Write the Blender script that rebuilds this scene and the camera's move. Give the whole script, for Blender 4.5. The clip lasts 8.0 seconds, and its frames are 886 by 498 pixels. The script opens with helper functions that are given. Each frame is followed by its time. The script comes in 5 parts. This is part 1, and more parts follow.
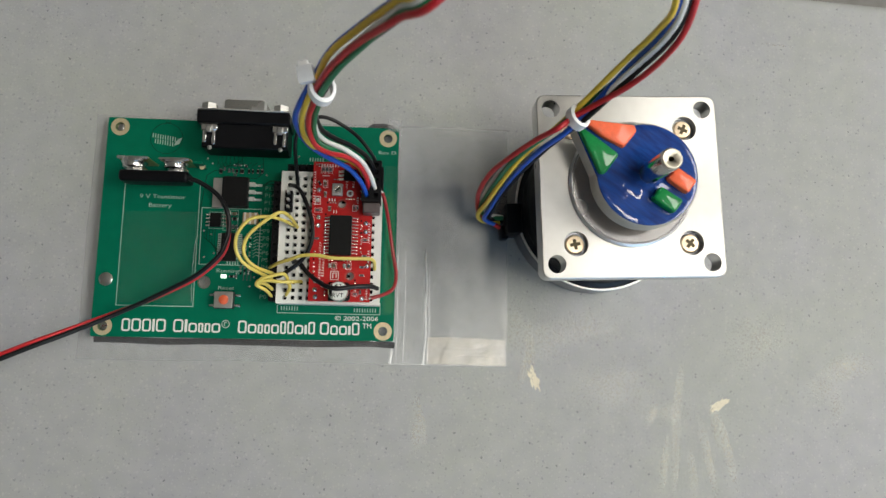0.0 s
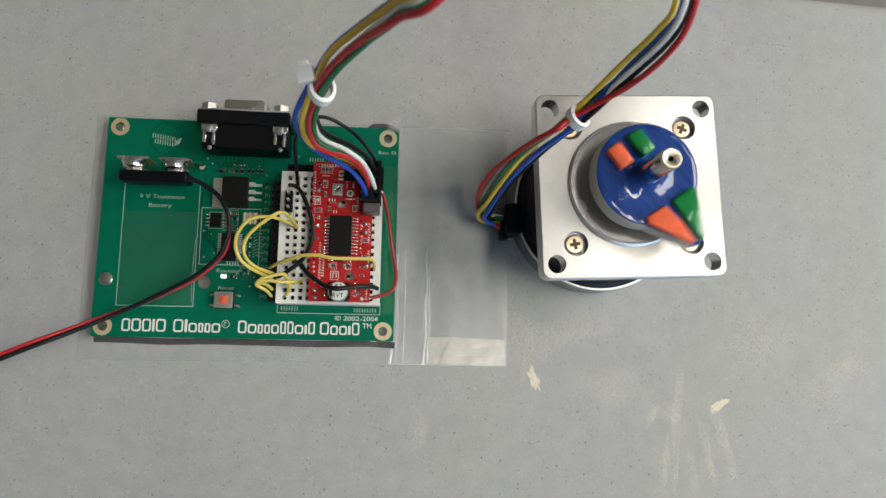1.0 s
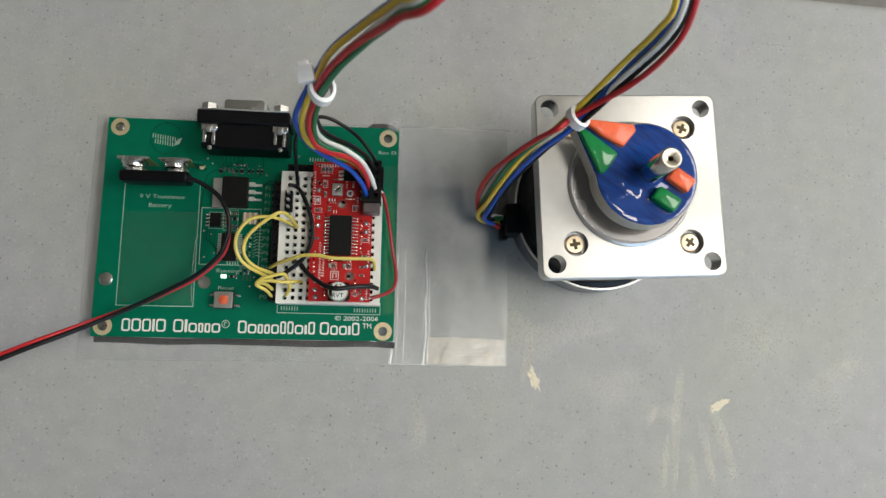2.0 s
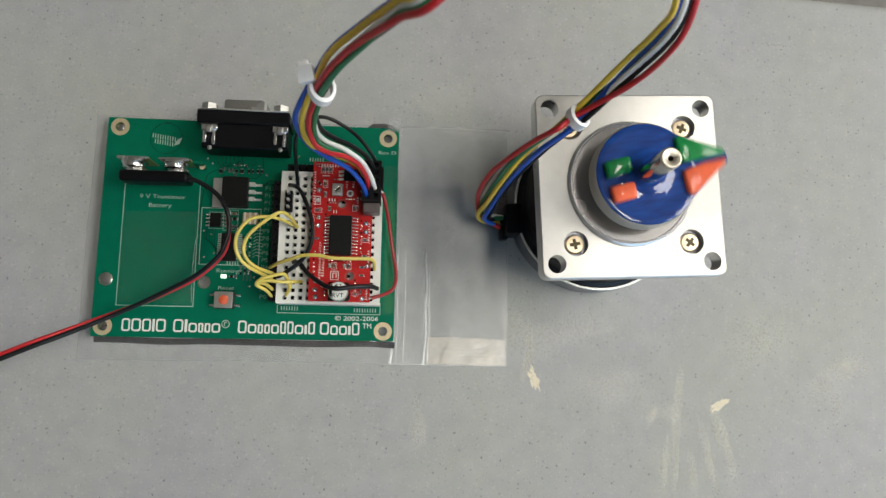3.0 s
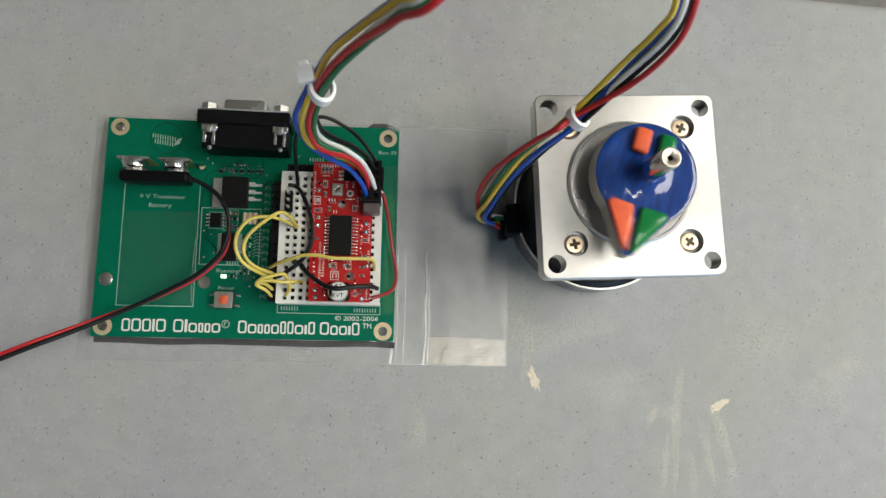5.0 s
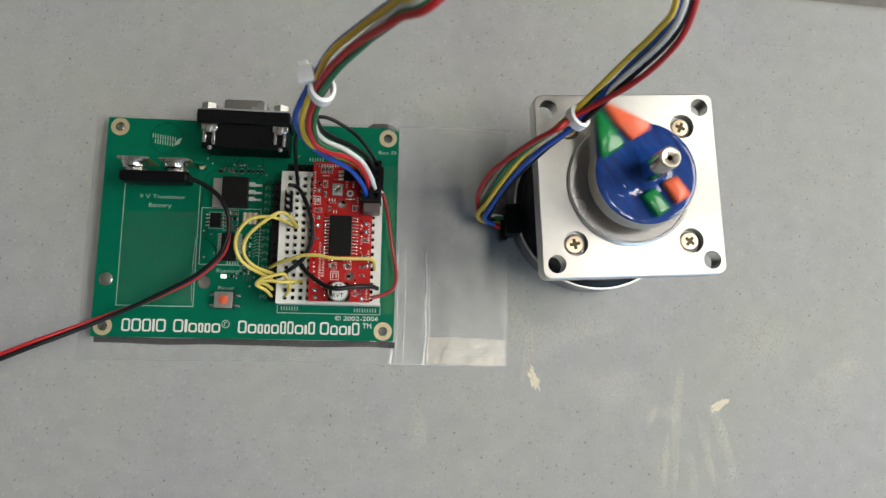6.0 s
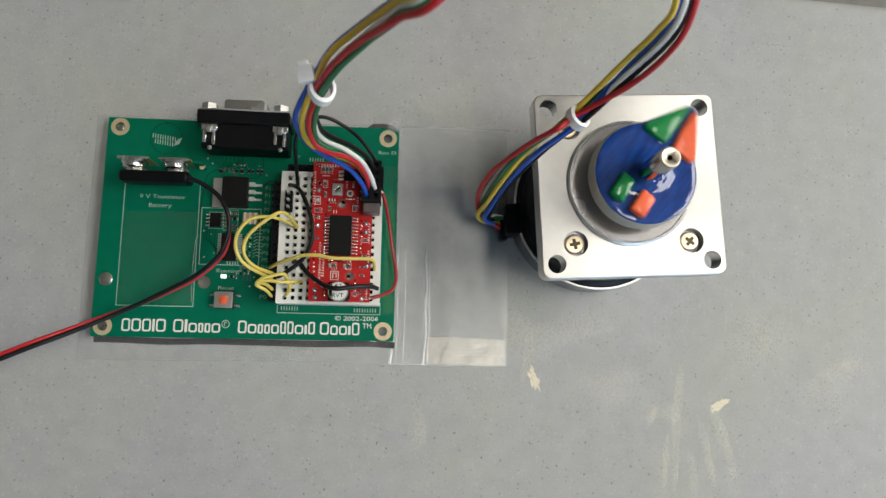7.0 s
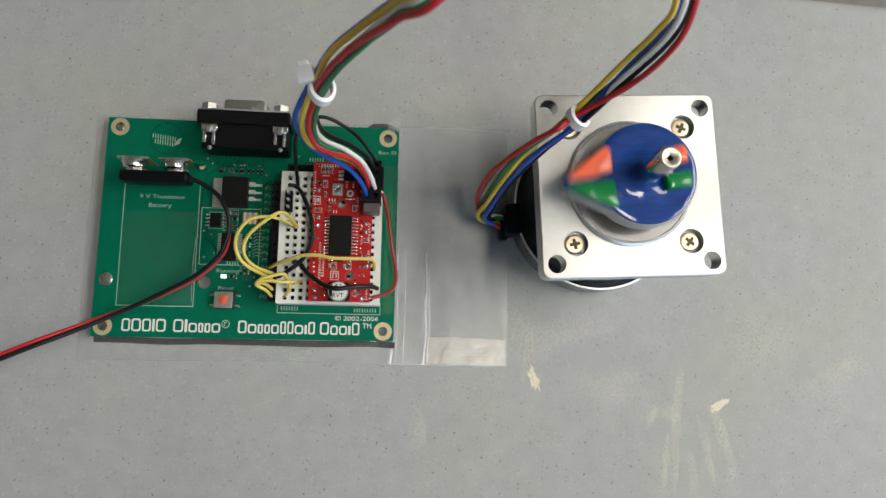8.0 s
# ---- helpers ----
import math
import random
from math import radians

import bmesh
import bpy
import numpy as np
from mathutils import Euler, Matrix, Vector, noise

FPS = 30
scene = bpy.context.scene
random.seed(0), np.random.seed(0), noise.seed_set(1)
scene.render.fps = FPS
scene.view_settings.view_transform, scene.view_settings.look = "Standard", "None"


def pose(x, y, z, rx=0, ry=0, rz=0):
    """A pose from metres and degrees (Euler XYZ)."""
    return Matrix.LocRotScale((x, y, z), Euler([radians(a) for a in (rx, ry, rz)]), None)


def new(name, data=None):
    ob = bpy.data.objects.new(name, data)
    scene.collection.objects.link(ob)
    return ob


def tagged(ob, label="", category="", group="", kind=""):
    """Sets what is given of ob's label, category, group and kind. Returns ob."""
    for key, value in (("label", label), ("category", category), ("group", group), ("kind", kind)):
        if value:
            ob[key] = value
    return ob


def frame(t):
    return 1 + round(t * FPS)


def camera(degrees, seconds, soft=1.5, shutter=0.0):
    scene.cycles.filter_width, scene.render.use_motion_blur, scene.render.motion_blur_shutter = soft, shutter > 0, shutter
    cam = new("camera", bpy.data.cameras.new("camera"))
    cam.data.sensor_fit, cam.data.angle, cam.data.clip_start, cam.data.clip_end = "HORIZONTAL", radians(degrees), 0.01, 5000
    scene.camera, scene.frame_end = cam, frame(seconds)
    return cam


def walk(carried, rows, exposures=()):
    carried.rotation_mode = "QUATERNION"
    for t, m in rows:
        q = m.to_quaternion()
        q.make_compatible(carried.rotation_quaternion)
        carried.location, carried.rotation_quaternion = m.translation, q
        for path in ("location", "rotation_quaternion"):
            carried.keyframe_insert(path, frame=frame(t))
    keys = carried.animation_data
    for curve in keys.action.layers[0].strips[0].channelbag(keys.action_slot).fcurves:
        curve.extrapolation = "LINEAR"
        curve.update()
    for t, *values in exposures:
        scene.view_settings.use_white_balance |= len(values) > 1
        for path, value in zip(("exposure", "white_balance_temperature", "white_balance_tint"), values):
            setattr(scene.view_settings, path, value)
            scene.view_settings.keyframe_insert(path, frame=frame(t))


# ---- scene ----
# lengths below are in millimetres (MM converts); z = 0 is the table top,
# the origin lies under the middle of the green circuit board
MM = 0.001
cam = camera(66.32, 8.0, soft=1.4, shutter=0.8)
CAM_POSE = pose(0.04925, -0.03808, 0.24226, 7.76, -4.51, 1.02)
cam.data.dof.use_dof, cam.data.dof.focus_distance, cam.data.dof.aperture_fstop = True, 0.216, 18.0
walk(cam, [(0.0, CAM_POSE), (8.0, CAM_POSE)], exposures=[(0.0, -0.04), (8.0, -0.04)])

# ---------------------------------------------------------------- world and lights
world = bpy.data.worlds.new("sky")
scene.world = world
world.use_nodes = True
wn = world.node_tree.nodes
sky = wn.new("ShaderNodeTexSky")
sky.sky_type = "NISHITA"
sky.sun_disc = False
sky.sun_elevation = radians(40)
sky.sun_rotation = radians(200)
wn["Background"].inputs["Strength"].default_value = 0.1
world.node_tree.links.new(sky.outputs["Color"], wn["Background"].inputs["Color"])


def area_lamp(name, m, width, depth, watts, colour):
    data = bpy.data.lights.new(name, "AREA")
    data.shape, data.size, data.size_y = "RECTANGLE", width, depth
    data.energy, data.color = watts, colour
    ob = new(name, data)
    ob.matrix_world = m
    return ob


# blue daylight in the window of the south wall, and two hanging lamps of a warmer white
area_lamp("window_light", pose(1.20, -1.77, 0.75, 90, 0, 0), 1.5, 1.1, 11.5, (0.34, 0.63, 1.0))
# x, y, height, width, depth, watts, colour
LAMPS = ((0.45, -0.15, 1.60, 0.14, 0.60, 4.4, (1.0, 0.965, 0.87)), (1.70, 0.16, 1.60, 1.00, 1.40, 31.0, (0.965, 0.975, 0.915)))
for lx, ly, lz, wide, deep, watts, tone in LAMPS:
    area_lamp("hanging_lamp_light", pose(lx, ly, lz), wide, deep, watts, tone)

# ---------------------------------------------------------------- materials


def shader(name, colour, rough=0.5, metal=0.0, vary=0.15, scale=300.0, bump=0.0, bump_scale=1500.0, coat=0.0, spec=0.5, alpha=1.0, bump_detail=4):
    """Principled material with colour variation at two scales and fine relief, in object space."""
    mt = bpy.data.materials.new(name)
    mt.use_nodes = True
    nt = mt.node_tree
    b = nt.nodes["Principled BSDF"]
    tc = nt.nodes.new("ShaderNodeTexCoord")
    big, fine = nt.nodes.new("ShaderNodeTexNoise"), nt.nodes.new("ShaderNodeTexNoise")
    big.inputs["Scale"].default_value, fine.inputs["Scale"].default_value = scale * 0.25, scale * 2.5
    big.inputs["Detail"].default_value = fine.inputs["Detail"].default_value = 3
    mixv = nt.nodes.new("ShaderNodeMath")
    mixv.operation = "ADD"
    ramp = nt.nodes.new("ShaderNodeMapRange")
    ramp.inputs["From Min"].default_value, ramp.inputs["From Max"].default_value = 0.6, 1.4
    ramp.inputs["To Min"].default_value, ramp.inputs["To Max"].default_value = 1 - vary, 1 + vary
    mul = nt.nodes.new("ShaderNodeVectorMath")
    mul.operation = "SCALE"
    mul.inputs[0].default_value = colour
    for n in (big, fine):
        nt.links.new(tc.outputs["Object"], n.inputs["Vector"])
    nt.links.new(big.outputs["Fac"], mixv.inputs[0])
    nt.links.new(fine.outputs["Fac"], mixv.inputs[1])
    nt.links.new(mixv.outputs[0], ramp.inputs["Value"])
    nt.links.new(ramp.outputs["Result"], mul.inputs["Scale"])
    nt.links.new(mul.outputs["Vector"], b.inputs["Base Color"])
    rr = nt.nodes.new("ShaderNodeMapRange")
    rr.inputs["From Min"].default_value, rr.inputs["From Max"].default_value = 0.3, 0.7
    rr.inputs["To Min"].default_value, rr.inputs["To Max"].default_value = max(0.02, rough - 0.08), min(1, rough + 0.08)
    nt.links.new(big.outputs["Fac"], rr.inputs["Value"])
    nt.links.new(rr.outputs["Result"], b.inputs["Roughness"])
    b.inputs["Metallic"].default_value = metal
    b.inputs["Coat Weight"].default_value = coat
    b.inputs["Specular IOR Level"].default_value = spec
    b.inputs["Alpha"].default_value = alpha
    if bump:
        bn = nt.nodes.new("ShaderNodeTexNoise")
        bn.inputs["Scale"].default_value = bump_scale
        bn.inputs["Detail"].default_value = bump_detail
        bp = nt.nodes.new("ShaderNodeBump")
        bp.inputs["Strength"].default_value, bp.inputs["Distance"].default_value = 1.0, bump * MM
        nt.links.new(tc.outputs["Object"], bn.inputs["Vector"])
        nt.links.new(bn.outputs["Fac"], bp.inputs["Height"])
        nt.links.new(bp.outputs["Normal"], b.inputs["Normal"])
        nt.links.new(bp.outputs["Normal"], b.inputs["Coat Normal"])
    return mt


def table_plastic():
    """Grey moulded plastic: mottled, with fine dark and pale flecks and a pebbled relief."""
    mt = shader("grey_speckled_plastic", (0.385, 0.395, 0.392), 0.60, vary=0.10, scale=60, spec=0.3, bump=0.06, bump_scale=900)
    nt = mt.node_tree
    b = nt.nodes["Principled BSDF"]
    tc = next(n for n in nt.nodes if n.type == "TEX_COORD")
    colour = b.inputs["Base Color"].links[0].from_socket
    for density, size, keep, tone, amount in ((300, 0.10, 0.945, (0.09, 0.09, 0.11, 1), 0.55), (470, 0.16, 0.90, (0.16, 0.16, 0.18, 1), 0.38), (900, 0.24, 0.84, (0.22, 0.22, 0.23, 1), 0.26),
                                              (480, 0.22, 0.85, (0.62, 0.60, 0.56, 1), 0.16), (1100, 0.30, 0.84, (0.60, 0.58, 0.55, 1), 0.18)):
        warp = nt.nodes.new("ShaderNodeTexNoise")
        warp.inputs["Scale"].default_value = 900
        shift = nt.nodes.new("ShaderNodeVectorMath")
        shift.operation = "MULTIPLY_ADD"
        shift.inputs[1].default_value = (0.0013, 0.0013, 0.0013)
        vor = nt.nodes.new("ShaderNodeTexVoronoi")
        vor.voronoi_dimensions = "2D"
        vor.inputs["Scale"].default_value = density
        near = nt.nodes.new("ShaderNodeMapRange")
        near.inputs["From Min"].default_value, near.inputs["From Max"].default_value = size * 1.25, size * 0.75
        pick = nt.nodes.new("ShaderNodeMath")
        pick.operation = "GREATER_THAN"
        pick.inputs[1].default_value = keep
        sep = nt.nodes.new("ShaderNodeSeparateColor")
        m1, m2 = nt.nodes.new("ShaderNodeMath"), nt.nodes.new("ShaderNodeMath")
        m1.operation = m2.operation = "MULTIPLY"
        m2.inputs[1].default_value = amount
        mx = nt.nodes.new("ShaderNodeMix")
        mx.data_type = "RGBA"
        nt.links.new(tc.outputs["Object"], warp.inputs["Vector"])
        nt.links.new(warp.outputs["Color"], shift.inputs[0])
        nt.links.new(tc.outputs["Object"], shift.inputs[2])
        nt.links.new(shift.outputs["Vector"], vor.inputs["Vector"])
        nt.links.new(vor.outputs["Distance"], near.inputs["Value"])
        nt.links.new(vor.outputs["Color"], sep.inputs["Color"])
        nt.links.new(sep.outputs["Red"], pick.inputs[0])
        nt.links.new(near.outputs["Result"], m1.inputs[0])
        nt.links.new(pick.outputs[0], m1.inputs[1])
        nt.links.new(m1.outputs[0], m2.inputs[0])
        nt.links.new(m2.outputs[0], mx.inputs["Factor"])
        nt.links.new(colour, mx.inputs["A"])
        mx.inputs["B"].default_value = tone
        colour = mx.outputs["Result"]
    # the grey shifts warm and cool in broad soft patches and in fine grain
    for scale, amount, low, high in ((16, 0.85, 0.38, 0.62), (300, 0.6, 0.3, 0.7)):
        n = nt.nodes.new("ShaderNodeTexNoise")
        n.inputs["Scale"].default_value, n.inputs["Detail"].default_value = scale, 4
        r = nt.nodes.new("ShaderNodeMapRange")
        r.inputs["From Min"].default_value, r.inputs["From Max"].default_value = low, high
        tint = nt.nodes.new("ShaderNodeMix")
        tint.data_type = "RGBA"
        tint.inputs["A"].default_value, tint.inputs["B"].default_value = (1.01, 0.995, 1.045, 1), (0.995, 1.0, 0.955, 1)
        mx = nt.nodes.new("ShaderNodeMix")
        mx.data_type, mx.blend_type = "RGBA", "MULTIPLY"
        mx.inputs["Factor"].default_value = amount
        nt.links.new(tc.outputs["Object"], n.inputs["Vector"])
        nt.links.new(n.outputs["Fac"], r.inputs["Value"])
        nt.links.new(r.outputs["Result"], tint.inputs["Factor"])
        nt.links.new(colour, mx.inputs["A"])
        nt.links.new(tint.outputs["Result"], mx.inputs["B"])
        colour = mx.outputs["Result"]
    nt.links.new(colour, b.inputs["Base Color"])
    return mt


def scuff_paint(name, colour, scale, low, high, most=0.9, fade=0.2):
    """Broken, worn smear: opaque flecks on clear ground."""
    mt = shader(name, colour, 0.6, vary=0.1, scale=400)
    nt = mt.node_tree
    b = nt.nodes["Principled BSDF"]
    tc = nt.nodes.new("ShaderNodeTexCoord")
    n = nt.nodes.new("ShaderNodeTexNoise")
    n.inputs["Scale"].default_value, n.inputs["Detail"].default_value, n.inputs["Roughness"].default_value = scale, 5, 0.8
    r = nt.nodes.new("ShaderNodeMapRange")
    r.inputs["From Min"].default_value, r.inputs["From Max"].default_value = low, high
    r.inputs["To Max"].default_value = most
    # thins out from the middle to the border
    centre = nt.nodes.new("ShaderNodeVectorMath")
    centre.operation, centre.inputs[1].default_value = "SUBTRACT", (0.5, 0.5, 0.5)
    flat = nt.nodes.new("ShaderNodeVectorMath")
    flat.operation, flat.inputs[1].default_value = "MULTIPLY", (2.0, 2.0, 0.0)
    far = nt.nodes.new("ShaderNodeVectorMath")
    far.operation = "LENGTH"
    less = nt.nodes.new("ShaderNodeMath")
    less.operation, less.inputs[1].default_value = "MULTIPLY_ADD", -fade
    nt.links.new(tc.outputs["Generated"], centre.inputs[0])
    nt.links.new(centre.outputs["Vector"], flat.inputs[0])
    nt.links.new(flat.outputs["Vector"], far.inputs[0])
    nt.links.new(far.outputs["Value"], less.inputs[0])
    nt.links.new(tc.outputs["Object"], n.inputs["Vector"])
    nt.links.new(n.outputs["Fac"], less.inputs[2])
    nt.links.new(less.outputs[0], r.inputs["Value"])
    nt.links.new(r.outputs["Result"], b.inputs["Alpha"])
    return mt


def clear_film(name, milk, rough, ior=1.45):
    """Thin clear plastic: see-through, with a gloss that grows at grazing angles and a little milkiness."""
    mt = bpy.data.materials.new(name)
    mt.use_nodes = True
    nt = mt.node_tree
    nt.nodes.remove(nt.nodes["Principled BSDF"])
    out = nt.nodes["Material Output"]
    tr, gl, df = nt.nodes.new("ShaderNodeBsdfTransparent"), nt.nodes.new("ShaderNodeBsdfGlossy"), nt.nodes.new("ShaderNodeBsdfDiffuse")
    tr.inputs["Color"].default_value = (0.935, 0.938, 0.948, 1)
    gl.inputs["Roughness"].default_value = rough
    df.inputs["Color"].default_value = (0.62, 0.61, 0.60, 1)
    fr = nt.nodes.new("ShaderNodeFresnel")
    fr.inputs["IOR"].default_value = ior
    tc = nt.nodes.new("ShaderNodeTexCoord")
    n = nt.nodes.new("ShaderNodeTexNoise")
    n.inputs["Scale"].default_value, n.inputs["Detail"].default_value = 160, 6
    bp = nt.nodes.new("ShaderNodeBump")
    bp.inputs["Distance"].default_value = 0.00032
    nt.links.new(tc.outputs["Object"], n.inputs["Vector"])
    nt.links.new(n.outputs["Fac"], bp.inputs["Height"])
    nt.links.new(bp.outputs["Normal"], gl.inputs["Normal"])
    nt.links.new(bp.outputs["Normal"], fr.inputs["Normal"])
    r = nt.nodes.new("ShaderNodeMapRange")
    r.inputs["From Min"].default_value, r.inputs["From Max"].default_value = 0.1, 0.95
    r.inputs["To Max"].default_value = milk
    nt.links.new(n.outputs["Fac"], r.inputs["Value"])
    m1, m2 = nt.nodes.new("ShaderNodeMixShader"), nt.nodes.new("ShaderNodeMixShader")
    nt.links.new(r.outputs["Result"], m1.inputs["Fac"])
    nt.links.new(tr.outputs[0], m1.inputs[1])
    nt.links.new(df.outputs[0], m1.inputs[2])
    nt.links.new(fr.outputs[0], m2.inputs["Fac"])
    nt.links.new(m1.outputs[0], m2.inputs[1])
    nt.links.new(gl.outputs[0], m2.inputs[2])
    nt.links.new(m2.outputs[0], out.inputs["Surface"])
    return mt


def turned_metal(name, colour, rough, aniso):
    """Lathe-turned metal: fine rings round the axis that stretch highlights into a bow tie."""
    mt = shader(name, colour, rough, 1.0, vary=0.05, scale=120)
    nt = mt.node_tree
    b = nt.nodes["Principled BSDF"]
    b.inputs["Anisotropic"].default_value = aniso
    tg = nt.nodes.new("ShaderNodeTangent")
    tg.direction_type, tg.axis = "RADIAL", "Z"
    nt.links.new(tg.outputs["Tangent"], b.inputs["Tangent"])
    return mt


def glow(name, colour, strength):
    mt = bpy.data.materials.new(name)
    mt.use_nodes = True
    b = mt.node_tree.nodes["Principled BSDF"]
    b.inputs["Base Color"].default_value = (0.8, 0.8, 0.8, 1)
    b.inputs["Emission Color"].default_value = (*colour, 1)
    b.inputs["Emission Strength"].default_value = strength
    return mt


TABLE = table_plastic()
SCUFF = scuff_paint("pale_scuff", (0.76, 0.72, 0.60), 1050, 0.43, 0.60, 0.70, 0.10)
SCUFF_FAINT = scuff_paint("faint_pale_scuff", (0.74, 0.71, 0.60), 1300, 0.44, 0.62, 0.55, 0.13)
DRIED = scuff_paint("dried_glue", (0.78, 0.72, 0.56), 300, 0.14, 0.34, 0.95, 0.12)
PAINT_WALL = shader("wall_paint", (0.50, 0.50, 0.49), 0.9, vary=0.05, scale=6)
CEILING = shader("ceiling_paint", (0.62, 0.57, 0.49), 0.9, vary=0.04, scale=6)
CARPET = shader("floor_carpet", (0.20, 0.19, 0.18), 0.95, vary=0.25, scale=40)
TUBE_GLOW = glow("lamp_diffuser", (1.0, 0.93, 0.82), 6.0)
FILM = clear_film("clear_bag_film", 0.28, 0.42, 1.6)
# seams and creases: the lamp's white glint is put into the diffuse colour
FILM_RIDGE = clear_film("glint_whitened_bag_seam", 0.8, 0.28, 1.7)
FILM_RIDGE.node_tree.nodes["Diffuse BSDF"].inputs["Color"].default_value = (0.82, 0.81, 0.78, 1)
FILM_TOP = clear_film("clear_bag_film_fold", 0.022, 0.14, 1.3)
FILM_TOP.node_tree.nodes["Transparent BSDF"].inputs["Color"].default_value = (0.985, 0.985, 0.99, 1)
FILM_EDGE = clear_film("soft_film_crease", 0.35, 0.25, 1.5)
# bag lip: its warm reflection is put into a cloudy cream colour
LIP = clear_film("warm_sheen_bag_lip", 0.45, 0.25, 1.5)
LIP.node_tree.nodes["Diffuse BSDF"].inputs["Color"].default_value = (0.72, 0.64, 0.50, 1)
# folds at the board's edges: shade and dark reflection tinted into the film
SHADE_FILM = clear_film("shade_tinted_bag_fold", 0.12, 0.10, 1.9)
SHADE_FILM.node_tree.nodes["Transparent BSDF"].inputs["Color"].default_value = (0.36, 0.36, 0.38, 1)
MASK = shader("green_solder_mask", (0.001, 0.138, 0.076), 0.40, vary=0.12, scale=90, spec=0.09)
MASK_TRACE = shader("green_solder_mask_trace", (0.001, 0.036, 0.020), 0.4, vary=0.1, spec=0.2)
# paler green stands for the film's reflection on the board's right edge
MASK_PALE = shader("green_mask_pale_reflection", (0.012, 0.17, 0.07), 0.4, vary=0.1, spec=0.2)
FR4 = shader("board_edge", (0.16, 0.20, 0.09), 0.7)
RED_MASK = shader("red_solder_mask", (0.43, 0.017, 0.017), 0.40, vary=0.15, scale=200, spec=0.15)
RED_EDGE = shader("red_board_edge", (0.35, 0.03, 0.02), 0.6)
SILK = shader("white_print", (0.74, 0.76, 0.72), 0.7, vary=0.08)
SILK_FAINT = shader("faint_white_print", (0.16, 0.33, 0.24), 0.7, vary=0.15)
SILK_DIM = shader("thin_white_print", (0.36, 0.50, 0.43), 0.7, vary=0.1)
GOLD = shader("tinned_gold_pad", (0.62, 0.52, 0.33), 0.42, 0.35, vary=0.12)
SOLDER = shader("solder", (0.72, 0.72, 0.71), 0.22, 1.0, vary=0.15, bump=0.15, bump_scale=1200)
TIN = shader("tinned_metal", (0.78, 0.77, 0.74), 0.45, 1.0, vary=0.1)
NUTSTEEL = shader("dull_plated_steel", (0.46, 0.45, 0.43), 0.5, 1.0, vary=0.1)
CHROME = shader("bright_plated_steel", (0.78, 0.77, 0.75), 0.24, 1.0, vary=0.05)
BLACK = shader("black_moulded_plastic", (0.005, 0.005, 0.006), 0.40, vary=0.2, scale=200, bump=0.02, spec=0.13)
EPOXY = shader("dark_grey_epoxy", (0.008, 0.008, 0.008), 0.5, vary=0.15, scale=300, bump=0.02, spec=0.13)
SLOT = shader("deep_socket_hole", (0.006, 0.006, 0.007), 0.8, spec=0.1)
ABS = shader("white_breadboard_plastic", (0.74, 0.74, 0.70), 0.48, vary=0.04, scale=100, bump=0.01)
TANCER = shader("tan_ceramic", (0.46, 0.33, 0.20), 0.45, vary=0.15)
BROWNCER = shader("brown_ceramic", (0.13, 0.085, 0.05), 0.5, vary=0.2)
GREYCER = shader("grey_ceramic", (0.07, 0.07, 0.075), 0.5, vary=0.2)
BUTTON = shader("red_orange_button", (0.72, 0.13, 0.05), 0.45)
LED = glow("lit_led", (0.85, 1.0, 0.82), 2.2)
SMOKY = shader("smoky_brown_plastic", (0.085, 0.065, 0.065), 0.35, vary=0.3, scale=400)
MUD = shader("brass_contact", (0.50, 0.37, 0.17), 0.35, 0.8, vary=0.2)
PLATE = turned_metal("turned_aluminium", (0.64, 0.625, 0.60), 0.54, 0.65)
PLATE_SIDE = shader("machined_aluminium", (0.70, 0.69, 0.67), 0.35, 1.0, vary=0.06)
HUB = turned_metal("turned_aluminium_hub", (0.56, 0.54, 0.55), 0.26, 0.4)
CAN = shader("satin_steel_can", (0.31, 0.31, 0.33), 0.42, 1.0, vary=0.1, scale=120)
RIM = shader("polished_rim", (0.90, 0.89, 0.86), 0.4, 1.0, vary=0.05)
DARKCAN = shader("black_lacquered_steel", (0.010, 0.010, 0.011), 0.38, vary=0.2, spec=0.3)
SCREW = shader("yellow_zinc_screw", (0.74, 0.60, 0.43), 0.30, 1.0, vary=0.12, bump=0.05)
RECESS = shader("screw_recess", (0.07, 0.055, 0.03), 0.5, 0.6, vary=0.3)
SHAFT = turned_metal("ground_steel", (0.50, 0.49, 0.48), 0.16, 0.3)
CONE = shader("turned_steel_end", (0.62, 0.57, 0.48), 0.42, 1.0, vary=0.1)
BLUE = shader("glossy_blue_paint", (0.004, 0.034, 0.205), 0.45, vary=0.6, scale=300, bump=0.19, bump_scale=320, bump_detail=0.8, coat=0.8, spec=0.12)


